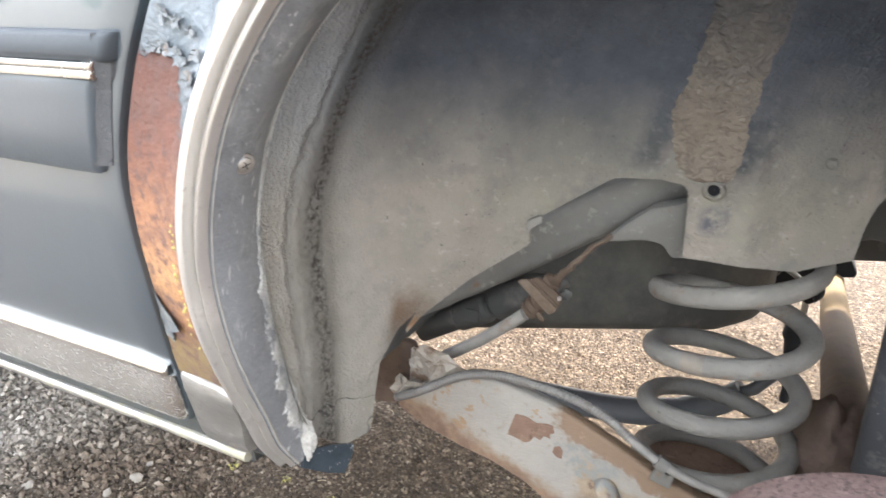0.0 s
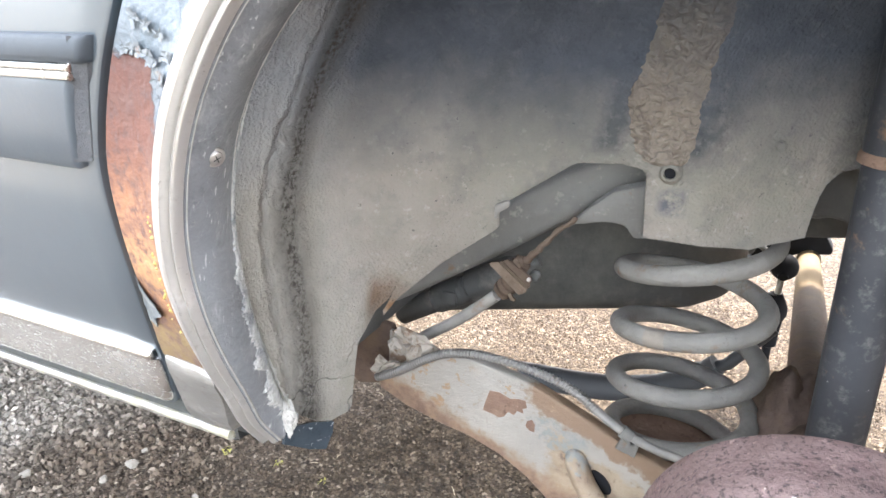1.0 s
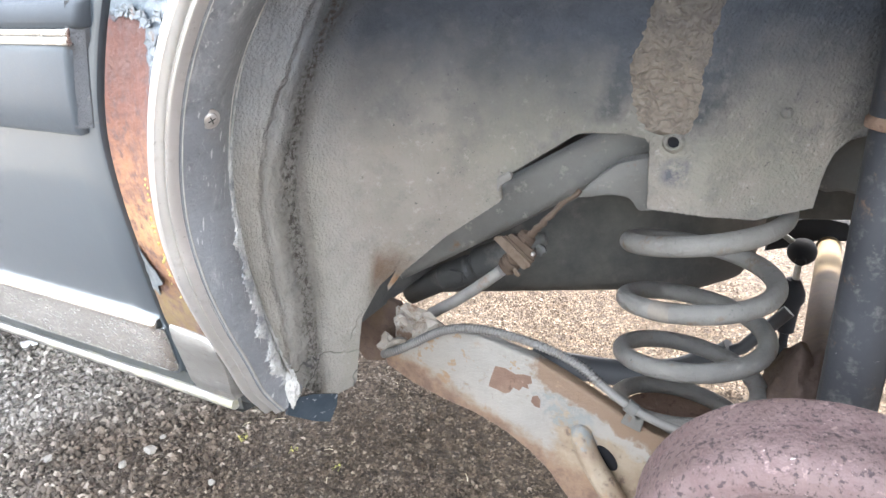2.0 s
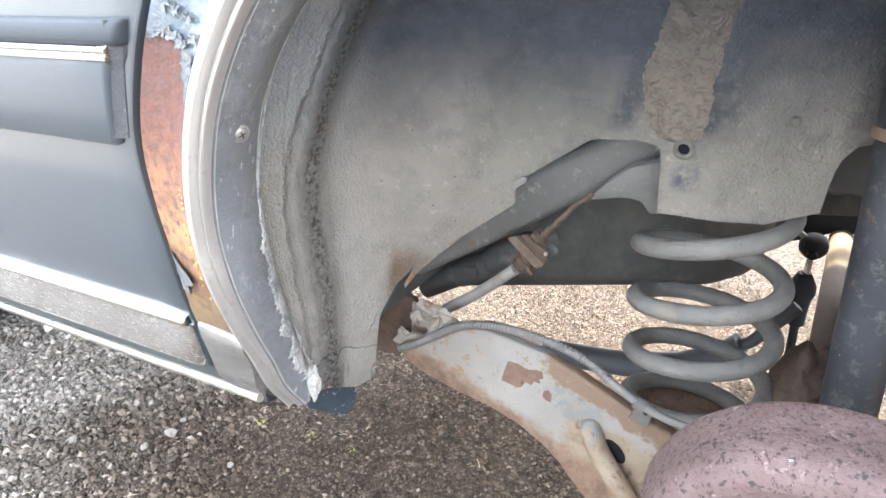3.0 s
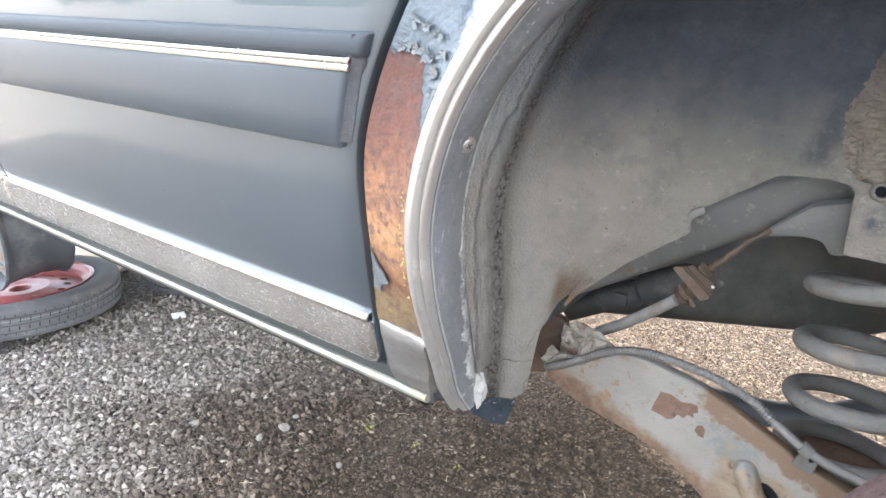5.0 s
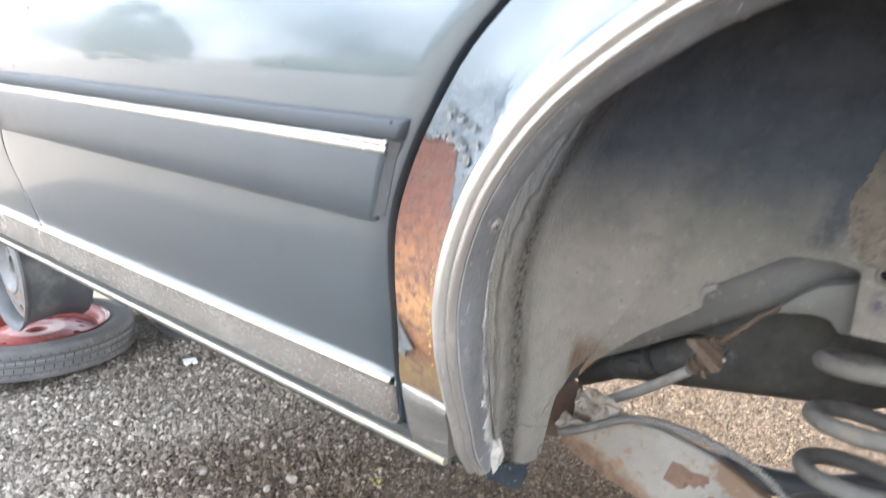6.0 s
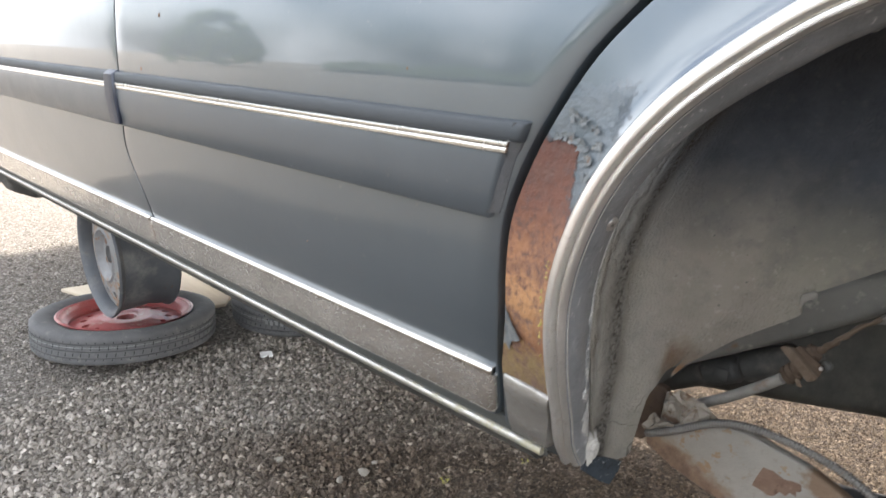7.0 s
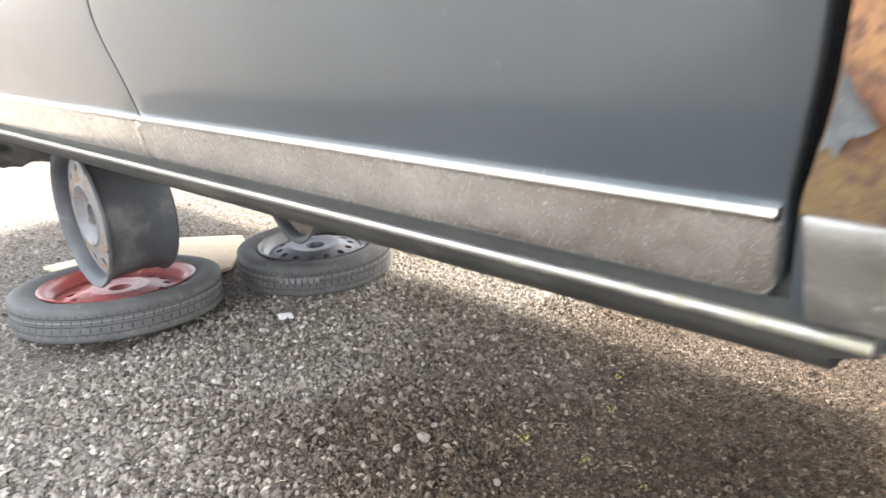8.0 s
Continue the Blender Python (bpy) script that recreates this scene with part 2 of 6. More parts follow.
def flange_paint():
    """Scuffed dark paint with pale scratches along the flange."""
    m = surf("scuffed_dark_flange", (0.14, 0.142, 0.146), (0.195, 0.198, 0.203), 22, (0.32, 0.45), 0.25, coat=0.35, coat_rough=0.25)
    k = Kit(m)
    col = k.b.inputs["Base Color"].links[0].from_socket
    col = k.mix(k.ramp(k.noise(55, 8, 0.7), 0.54, 0.72, 0, 0.7), col, (0.06, 0.061, 0.064))
    col = k.mix(k.ramp(k.noise(60, 8, 0.75, (1, 1, 0.3)), 0.56, 0.68, 0, 0.8), col, (0.3, 0.3, 0.29))
    col = k.mix(k.ramp(k.noise(260, 4, 0.6, (1, 1, 0.06)), 0.64, 0.67), col, (0.42, 0.41, 0.39))
    col = k.mix(k.ramp(k.cracks(22, 0.08), 0.006, 0.002, 0, 0.5), col, (0.38, 0.37, 0.35))
    col = k.mix(k.ramp(k.noise(190), 0.68, 0.72), col, (0.55, 0.54, 0.5))
    k.link(col, k.b.inputs["Base Color"])
    k.bump(k.math("ADD", k.noise(80), k.math("MULTIPLY", k.noise(240), 0.4)), 0.0014)
    return m


paint = surf("blue_grey_paint", (0.086, 0.104, 0.117), (0.099, 0.117, 0.13), 6, (0.28, 0.36), 0.55, 0.00022, 30, 1.0, (((0.2, 0.2, 0.19), 55, 0.64, 0.9, 0.6, 0.0),), coat_rough=0.035)
cap_mat = surf("blue_black_cap", (0.012, 0.017, 0.03), (0.018, 0.024, 0.04), 30, (0.3, 0.42), 0.0, 0.0003, 200)
matt_black_mat = surf("matt_black", (0.008, 0.008, 0.009), (0.012, 0.012, 0.013), 30, (0.8, 0.9), spec=0.1)
bead_mat = surf("dull_grey_bead", (0.034, 0.039, 0.043), (0.047, 0.052, 0.056), 20, (0.5, 0.62), 0.0, 0.0003, 200, 0.0, (((0.2, 0.2, 0.195), 160, 0.66, 0.74, 0.8, 0.0),), spec=0.3)
paint_dark = surf("dark_cavity_paint", (0.02, 0.022, 0.025), (0.03, 0.03, 0.032), 10, (0.6, 0.8))
rubber_trim = surf("grey_blue_vinyl", (0.052, 0.062, 0.07), (0.066, 0.076, 0.084), 14, (0.34, 0.46), 0.1, 0.0002, 300, 0.3, (((0.3, 0.3, 0.29), 120, 0.66, 0.8, 0.6, 0.0), ((0.55, 0.55, 0.54), 230, 0.715, 0.73, 0.7, 0.0)))
chrome = surf("bright_trim", (0.62, 0.61, 0.58), (0.5, 0.49, 0.46), 9, (0.14, 0.28), 1.0, 0.0002, 60, 0, (((0.4, 0.36, 0.3), 70, 0.6, 0.8, 0.5, 0.6),))
# dust and spatter; the fine flecks also paint in the reflection of gravel
polished = surf("polished_trim", (0.8, 0.78, 0.745), (0.7, 0.68, 0.645), 12, (0.09, 0.16), 1.0, 0.0001, 40, 0, (((0.46, 0.425, 0.37), 22, 0.36, 0.9, 0.42, 0.65), ((0.66, 0.625, 0.57), 420, 0.6, 0.68, 0.5, 0.5), ((0.36, 0.335, 0.295), 190, 0.56, 0.68, 0.4, 0.7)), stretch=(0.55, 1, 1))
band_metal = surf("dull_band_metal", (0.05, 0.053, 0.05), (0.035, 0.038, 0.035), 14, (0.5, 0.65), 0.2, 0.0004, 120, 0, (((0.09, 0.08, 0.07), 50, 0.55, 0.7, 0.7, 0.2),))
mark_grey = surf("pale_grey_mark", (0.2, 0.17, 0.135), (0.135, 0.12, 0.1), 60, (0.7, 0.9), 0.0, 0.0006, 200)
smear_mat = surf("sealant_smear", (0.42, 0.405, 0.37), (0.28, 0.27, 0.245), 90, (0.8, 0.95), 0.0, 0.003, 160, 0, (((0.16, 0.16, 0.16), 60, 0.48, 0.6, 0.7, 0.0),))
strip_metal = surf("worn_strip_metal", (0.42, 0.41, 0.385), (0.33, 0.318, 0.295), 14, (0.32, 0.46), 0.95, 0.0003, 120, 0, (((0.3, 0.28, 0.2), 60, 0.54, 0.7, 0.6, 0.3, "X", -0.3, 0.06, 0.14),))
pale_sheet = surf("pale_dirty_sheet", (0.25, 0.222, 0.183), (0.18, 0.155, 0.124), 50, (0.8, 0.95), 0.0, 0.0015, 180, 0, (((0.13, 0.085, 0.055), 45, 0.54, 0.62, 0.9, 0.0),))
satin = surf("satin_trim", (0.74, 0.72, 0.685), (0.62, 0.6, 0.565), 10, (0.26, 0.38), 0.85, 0.0002, 60, 0, (((0.48, 0.44, 0.39), 40, 0.56, 0.8, 0.55, 0.5), ((0.4, 0.38, 0.35), 200, 0.62, 0.72, 0.6, 0.4)))
satin_dull = surf("dull_cover_metal", (0.34, 0.33, 0.31), (0.27, 0.26, 0.24), 14, (0.34, 0.46), 0.85, 0.0005, 160, 0, (((0.19, 0.17, 0.145), 28, 0.5, 0.68, 0.6, 0.5), ((0.44, 0.42, 0.39), 120, 0.6, 0.72, 0.6, 0.5)), stretch=(1, 1, 2.5))
tan_mat = surf("tan_dusty_steel", (0.12, 0.084, 0.042), (0.085, 0.06, 0.031), 40, (0.7, 0.85), 0.0, 0.0005, 150)
flange_mat = flange_paint()
sealant = surf("crumbling_sealant", (0.42, 0.4, 0.36), (0.27, 0.255, 0.225), 70, (0.8, 0.95), 0.0, 0.004, 130, 0, (((0.16, 0.15, 0.135), 45, 0.55, 0.7, 0.9, 0.0),))
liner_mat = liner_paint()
dusty_rust = surf("dusty_rust", (0.1, 0.074, 0.054), (0.06, 0.041, 0.028), 35, (0.8, 0.95), 0.0, 0.0015, 200, 0, (((0.1, 0.065, 0.045), 60, 0.58, 0.7, 0.9, 0.0),), spec=0.2)
def mud_paint():
    """Caked mud in worm-like folds, fading to dark undercoat and painted shade higher up."""
    m = surf("caked_mud", (0.21, 0.18, 0.146), (0.165, 0.14, 0.113), 60, (0.9, 1.0), spec=0.1)
    k = Kit(m)
    col = k.b.inputs["Base Color"].links[0].from_socket
    folds = k.noise(95, 3, 0.5, (1, 1, 1.3))
    folds.node.inputs["Distortion"].default_value = 1.6
    # hollows of the folds are darkened in the colour
    col = k.mix(k.ramp(folds, 0.46, 0.38, 0, 0.7), col, (0.13, 0.112, 0.09))
    # upper part darkened like the housing, its shade included in the colour
    high = k.math("MULTIPLY_ADD", k.noise(30), 0.1, k.math("ADD", k.z, -0.05))
    col = k.mix(k.ramp(high, 0.9, 1.0, 0, 0.85), col, (0.07, 0.074, 0.08))
    k.link(col, k.b.inputs["Base Color"])
    k.bump(k.math("MULTIPLY_ADD", k.noise(260, 6), 0.4, folds), 0.006)
    return m


mud_mat = mud_paint()
rust_mat = surf("brown_rust", (0.125, 0.078, 0.056), (0.19, 0.128, 0.09), 40, (0.8, 0.95), 0.0, 0.002, 160, 0, (((0.07, 0.04, 0.032), 90, 0.55, 0.7, 0.9, 0.0), ((0.28, 0.2, 0.15), 50, 0.6, 0.75, 0.9, 0.0)), spec=0.2)
under_dark = surf("dark_underseal", (0.028, 0.028, 0.026), (0.058, 0.056, 0.05), 12, (0.65, 0.8), 0.0, 0.002, 60, 0, (((0.1, 0.098, 0.08), 5, 0.5, 0.72, 0.8, 0.0), ((0.11, 0.1, 0.085), 22, 0.56, 0.74, 0.85, 0.0),))
rail_mat = surf("dusty_grey_rail", (0.092, 0.087, 0.077), (0.132, 0.125, 0.111), 13, (0.65, 0.8), 0.0, 0.0015, 140, 0, (((0.085, 0.082, 0.076), 9, 0.52, 0.7, 0.6, 0.0), ((0.2, 0.186, 0.16), 60, 0.58, 0.7, 0.8, 0.0), ((0.12, 0.08, 0.052), 40, 0.62, 0.7, 0.8, 0.0)), spec=0.3)
arm_mat = arm_paint()
spring_mat = surf("grey_spring", (0.13, 0.122, 0.106), (0.19, 0.178, 0.156), 25, (0.6, 0.78), 0.0, 0.0022, 160, 0, (((0.15, 0.11, 0.075), 30, 0.58, 0.68, 0.8, 0.0), ((0.085, 0.08, 0.072), 140, 0.6, 0.7, 0.8, 0.0), ((0.36, 0.34, 0.3), 70, 0.66, 0.74, 0.8, 0.0)), spec=0.3)
shock_mat = surf("black_shock_paint", (0.024, 0.025, 0.028), (0.04, 0.041, 0.044), 16, (0.5, 0.65), 0.0, 0.0005, 120, 0, (((0.12, 0.115, 0.105), 60, 0.54, 0.74, 0.8, 0.0), ((0.16, 0.1, 0.065), 24, 0.6, 0.7, 0.9, 0.0), ((0.3, 0.29, 0.27), 220, 0.66, 0.7, 0.8, 0.0)), spec=0.3)
drum_mat = surf("maroon_rust_drum", (0.105, 0.068, 0.06), (0.15, 0.102, 0.092), 26, (0.5, 0.7), 0.1, 0.0025, 130, 0, (((0.1, 0.06, 0.055), 45, 0.48, 0.66, 0.7, 0.0), ((0.045, 0.03, 0.03), 210, 0.53, 0.6, 0.85, 0.0), ((0.28, 0.2, 0.18), 90, 0.58, 0.7, 0.7, 0.0), ((0.62, 0.56, 0.5), 260, 0.67, 0.7, 0.5, 0.0)))
hose_mat = surf("grey_hose", (0.13, 0.122, 0.106), (0.185, 0.172, 0.15), 60, (0.65, 0.8), 0.0, 0.0006, 200, 0, (((0.14, 0.1, 0.07), 50, 0.58, 0.7, 0.9, 0.0),))
wire_mat = surf("zinc_coil", (0.33, 0.315, 0.285), (0.22, 0.205, 0.18), 60, (0.5, 0.7), 0.3)
tyre_mat = surf("worn_tyre", (0.06, 0.06, 0.061), (0.1, 0.098, 0.096), 15, (0.7, 0.85), 0.0, 0.0008, 120, 0, (((0.16, 0.152, 0.138), 26, 0.56, 0.74, 0.9, 0.0),))
dish_mat = surf("weathered_steel_dish", (0.15, 0.152, 0.154), (0.23, 0.228, 0.222), 9, (0.45, 0.65), 0.2, 0.0008, 80, 0, (((0.24, 0.14, 0.07), 16, 0.5, 0.62, 0.85, 0.0), ((0.07, 0.06, 0.055), 22, 0.58, 0.68, 0.8, 0.0)))
red_mat = surf("faded_red_enamel", (0.27, 0.043, 0.04), (0.21, 0.038, 0.035), 14, (0.45, 0.6), 0.0, 0.0003, 100, 0.2, (((0.3, 0.2, 0.17), 30, 0.55, 0.7, 0.8, 0.0),))
steel_mat = surf("bare_grey_steel", (0.1, 0.104, 0.108), (0.15, 0.154, 0.158), 10, (0.4, 0.6), 0.4, 0.0004, 100, 0, (((0.22, 0.13, 0.07), 18, 0.6, 0.7, 0.85, 0.0), ((0.06, 0.06, 0.06), 9, 0.6, 0.7, 0.7, 0.2)))
hub_mat = surf("worn_hub_steel", (0.2, 0.2, 0.2), (0.13, 0.13, 0.13), 14, (0.5, 0.7), 0.2, 0.0006, 90, 0, (((0.22, 0.12, 0.06), 40, 0.56, 0.66, 0.85, 0.0),))
barrel_mat = surf("dark_steel", (0.06, 0.066, 0.074), (0.105, 0.109, 0.115), 12, (0.5, 0.7), 0.3, 0.0006, 90, 0, (((0.17, 0.165, 0.155), 9, 0.54, 0.72, 0.8, 0.0), ((0.12, 0.075, 0.045), 40, 0.62, 0.7, 0.85, 0.0)))
board_mat = surf("pale_plywood", (0.5, 0.42, 0.3), (0.58, 0.5, 0.38), 10, (0.7, 0.85), 0.0, 0.0004, 60, stretch=(1, 6, 1))
# rust; the tan towards the far end paints in its sunlit stretch
axle_mat = surf("rusty_axle", (0.06, 0.042, 0.033), (0.1, 0.07, 0.054), 30, (0.8, 0.95), 0.0, 0.002, 150, 0, (((0.06, 0.04, 0.033), 70, 0.52, 0.68, 0.9, 0.0), ((0.105, 0.074, 0.038), 14, 0.5, 0.85, 0.95, 0.0, "Y", 0.95, 1.12, 0.6)), spec=0.2)
blue_plastic = surf("blue_black_plastic", (0.02, 0.027, 0.034), (0.035, 0.044, 0.052), 30, (0.14, 0.26), 0, 0.0006, 120, 0, (((0.4, 0.41, 0.41), 110, 0.6, 0.68, 0.8, 0.0),))
white_mat = surf("white_scrap", (0.7, 0.7, 0.68), (0.6, 0.6, 0.58), 40, (0.6, 0.8))
leaf_mat = surf("yellow_weed", (0.36, 0.32, 0.07), (0.24, 0.24, 0.07), 60, (0.6, 0.8))
lichen_mat = surf("yellow_lichen", (0.34, 0.27, 0.07), (0.22, 0.18, 0.07), 300, (0.8, 0.95))
bracket_mat = surf("tan_rusty_bracket", (0.13, 0.1, 0.074), (0.08, 0.056, 0.038), 60, (0.8, 0.95), 0.0, 0.0012, 220, 0, (((0.075, 0.045, 0.03), 90, 0.55, 0.68, 0.9, 0.0),), spec=0.2)
sleeve_mat = surf("dull_wire_sleeve", (0.17, 0.16, 0.145), (0.11, 0.102, 0.09), 60, (0.5, 0.7), 0.3)
screw_mat = surf("dull_screw", (0.55, 0.53, 0.5), (0.4, 0.38, 0.35), 200, (0.3, 0.5), 0.9)
hedge_mat = surf("far_hedge", (0.04, 0.06, 0.025), (0.07, 0.09, 0.04), 1, (0.8, 0.9))

# ---- mesh helpers ----
def part(name, geo, mat, parent=None, label="", sharp=38, matrix=None, weld=False):
    """Links (verts, faces) or a bmesh as one mesh object, under parent if given."""
    me = bpy.data.meshes.new(name)
    if isinstance(geo, tuple):
        me.from_pydata([tuple(v) for v in geo[0]], [], geo[1])
        bm = bmesh.new()
        bm.from_mesh(me)
        if weld:
            bmesh.ops.remove_doubles(bm, verts=bm.verts, dist=1e-5)
        bmesh.ops.recalc_face_normals(bm, faces=bm.faces)
        bm.to_mesh(me)
        bm.free()
    else:
        geo.to_mesh(me)
        geo.free()
    me.materials.append(mat)
    me.shade_smooth()
    me.set_sharp_from_angle(angle=radians(sharp))
    ob = new(name, me)
    if parent is not None:
        ob.parent = parent
    if matrix is not None:
        ob.matrix_basis = matrix
    if label:
        ob["label"] = label
    return ob


def thing(name, label, category, at=(0, 0, 0), group="", kind=""):
    ob = new(name)
    ob.empty_display_size = 0.05
    ob.matrix_basis = Matrix.Translation(at)
    return tagged(ob, label, category, group, kind)


def join(*geos):
    vs, fs = [], []
    for v, f in geos:
        k = len(vs)
        vs += list(v)
        fs += [tuple(i + k for i in q) for q in f]
    return vs, fs


def grid(rows, closed=False, caps=False):
    """Quads between equally long rows of points."""
    n = len(rows[0])
    vs = [p for r in rows for p in r]
    fs = []
    for i in range(len(rows) - 1):
        for j in range(n if closed else n - 1):
            k = (j + 1) % n
            fs.append((i * n + j, i * n + k, (i + 1) * n + k, (i + 1) * n + j))
    if caps:
        fs += [tuple(range(n)), tuple(range((len(rows) - 1) * n, len(rows) * n))]
    return vs, fs


def spline(points, n=8):
    """Catmull-Rom through the points, n steps a span."""
    p = [Vector(q) for q in points]
    p = [2 * p[0] - p[1]] + p + [2 * p[-1] - p[-2]]
    out = []
    for i in range(1, len(p) - 2):
        for k in range(n):
            t = k / n
            out.append(0.5 * (2 * p[i] + (p[i + 1] - p[i - 1]) * t + (2 * p[i - 1] - 5 * p[i] + 4 * p[i + 1] - p[i + 2]) * t * t + (3 * p[i] - p[i - 1] - 3 * p[i + 1] + p[i + 2]) * t ** 3))
    return out + [p[-2]]


def tube(points, r, n=14, caps=True):
    """A round tube along points; r is a number or one for each point."""
    p = [Vector(q) for q in points]
    rows, ref = [], None
    for i, q in enumerate(p):
        t = (p[min(i + 1, len(p) - 1)] - p[max(i - 1, 0)]).normalized()
        if ref is None:
            ref = t.orthogonal().normalized()
        ref = (ref - t * ref.dot(t)).normalized()
        bi = t.cross(ref)
        rr = r[i] if isinstance(r, (list, tuple)) else r
        rows.append([q + rr * (math.cos(a) * ref + math.sin(a) * bi) for a in (2 * math.pi * k / n for k in range(n))])
    return grid(rows, True, caps)


def lathe(profile, n=48, m=None, closed=False):
    """Turns (radius, height) pairs about z, placed by m."""
    rows = [[Vector((r * math.cos(a), r * math.sin(a), h)) for a in (2 * math.pi * k / n for k in range(n))] for r, h in profile]
    if closed:
        rows.append(rows[0])
    vs, fs = grid(rows, True)
    if m is not None:
        vs = [m @ v for v in vs]
    return vs, fs


def prism(poly, y0, y1, bevel=0.0, seg=2, axis="y"):
    """An outline in x, z (axis y) or x, y (axis z) with depth, its edges rounded."""
    bm = bmesh.new()
    put = (lambda a, b, d: (a, d, b)) if axis == "y" else (lambda a, b, d: (a, b, d))
    lo = [bm.verts.new(put(a, b, y0)) for a, b in poly]
    hi = [bm.verts.new(put(a, b, y1)) for a, b in poly]
    n = len(poly)
    bm.faces.new(lo)
    bm.faces.new(hi[::-1])
    for i in range(n):
        bm.faces.new((lo[i], hi[i], hi[(i + 1) % n], lo[(i + 1) % n]))
    bmesh.ops.recalc_face_normals(bm, faces=bm.faces)
    if bevel:
        bmesh.ops.bevel(bm, geom=list(bm.edges), offset=bevel, segments=seg, affect="EDGES", profile=0.5)
    return bm


def box(x0, x1, y0, y1, z0, z1, bevel=0.003, seg=2):
    return prism([(x0, y0), (x1, y0), (x1, y1), (x0, y1)], z0, z1, bevel, seg, "z")


def lerp(x, xs, ys):
    return float(np.interp(x, xs, ys))


# ---- ground ----
def stony(name, source, bumpy):
    """Pale gravel that gives way to brown crumbly soil towards the rear of the car, with shade painted in there.
    source: what varies the stones.
    """
    m = bpy.data.materials.new(name)
    m.use_nodes = True
    nt = m.node_tree
    b, N, L = nt.nodes["Principled BSDF"], nt.nodes.new, nt.links.new
    co = N("ShaderNodeTexCoord")

    def tex(kind, scale, detail=6):
        q = N("ShaderNodeTex" + kind)
        q.inputs["Scale"].default_value = scale
        if kind == "Noise":
            q.inputs["Detail"].default_value = detail
        L(co.outputs["Object"], q.inputs["Vector"])
        return q

    def ramp(fac, stops):
        r = N("ShaderNodeValToRGB")
        els = r.color_ramp.elements
        els[0].position, els[0].color = stops[0][0], (*stops[0][1], 1)
        els[1].position, els[1].color = stops[-1][0], (*stops[-1][1], 1)
        for pos, c in stops[1:-1]:
            els.new(pos).color = (*c, 1)
        L(fac, r.inputs["Fac"])
        return r.outputs["Color"]

    v1, v2, v3 = tex("Voronoi", 150), tex("Voronoi", 380), tex("Noise", 35, 8)
    if source == "island":
        fac = N("ShaderNodeNewGeometry").outputs["Random Per Island"]
    else:
        sp = N("ShaderNodeSeparateColor")
        L(v1.outputs["Color"], sp.inputs[0])
        fac = sp.outputs[0]
    pale = ramp(fac, [(0.0, (0.115, 0.102, 0.087)), (0.4, (0.19, 0.172, 0.148)), (0.8, (0.29, 0.266, 0.232)), (1.0, (0.45, 0.42, 0.375))])
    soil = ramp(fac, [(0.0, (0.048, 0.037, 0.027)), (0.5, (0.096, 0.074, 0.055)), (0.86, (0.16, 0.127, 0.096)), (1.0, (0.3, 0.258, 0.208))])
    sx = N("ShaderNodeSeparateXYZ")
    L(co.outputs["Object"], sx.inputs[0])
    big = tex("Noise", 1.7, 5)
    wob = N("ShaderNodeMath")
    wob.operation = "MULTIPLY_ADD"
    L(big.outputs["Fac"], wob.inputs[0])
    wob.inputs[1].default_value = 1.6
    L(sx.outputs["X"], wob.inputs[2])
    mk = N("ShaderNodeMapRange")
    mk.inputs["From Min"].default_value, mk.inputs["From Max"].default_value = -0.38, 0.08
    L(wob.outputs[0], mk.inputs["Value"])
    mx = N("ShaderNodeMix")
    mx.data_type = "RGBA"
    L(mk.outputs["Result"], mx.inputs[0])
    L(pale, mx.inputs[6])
    # soil multiplied darker further back: the shade under the car, in the colour
    shaded_soil = N("ShaderNodeMix")
    shaded_soil.data_type, shaded_soil.blend_type = "RGBA", "MULTIPLY"
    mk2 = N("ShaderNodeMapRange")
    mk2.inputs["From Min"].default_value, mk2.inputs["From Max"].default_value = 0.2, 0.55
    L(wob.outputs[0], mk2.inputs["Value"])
    L(mk2.outputs["Result"], shaded_soil.inputs[0])
    L(soil, shaded_soil.inputs[6])
    shaded_soil.inputs[7].default_value = (0.72, 0.68, 0.62, 1)
    L(shaded_soil.outputs[2], mx.inputs[7])
    ov = N("ShaderNodeMix")
    ov.data_type, ov.blend_type = "RGBA", "MULTIPLY"
    ov.inputs[0].default_value = 0.7
    L(mx.outputs[2], ov.inputs[6])
    L(ramp(v3.outputs["Fac"], [(0.3, (0.6, 0.58, 0.55)), (0.7, (1.25, 1.22, 1.2))]), ov.inputs[7])
    L(ov.outputs[2], b.inputs["Base Color"])
    b.inputs["Roughness"].default_value = 0.92
    b.inputs["Specular IOR Level"].default_value = 0.25
    if bumpy:
        add = N("ShaderNodeMath")
        add.operation = "ADD"
        L(v1.outputs["Distance"], add.inputs[0])
        L(v2.outputs["Distance"], add.inputs[1])
        bp = N("ShaderNodeBump")
        bp.invert = True
        bp.inputs["Strength"].default_value, bp.inputs["Distance"].default_value = 1.0, 0.007
        L(add.outputs[0], bp.inputs["Height"])
        L(bp.outputs["Normal"], b.inputs["Normal"])
    return m


def lie(x, y):
    """The height of the ground: shallow dips, and clods where it is soil."""
    if not (-7 < x < 7 and -3 < y < 5):
        return 0.0
    z = 0.006 * noise.noise((x * 1.5, y * 1.5, 0)) + 0.003 * noise.noise((x * 6, y * 6, 3))
    soil = min(max((x + 1.3) / 0.6, 0.25), 1.0)
    return z + soil * (0.0045 * noise.noise((x * 17, y * 17, 5)) + 0.0035 * noise.noise((x * 48, y * 48, 8)))


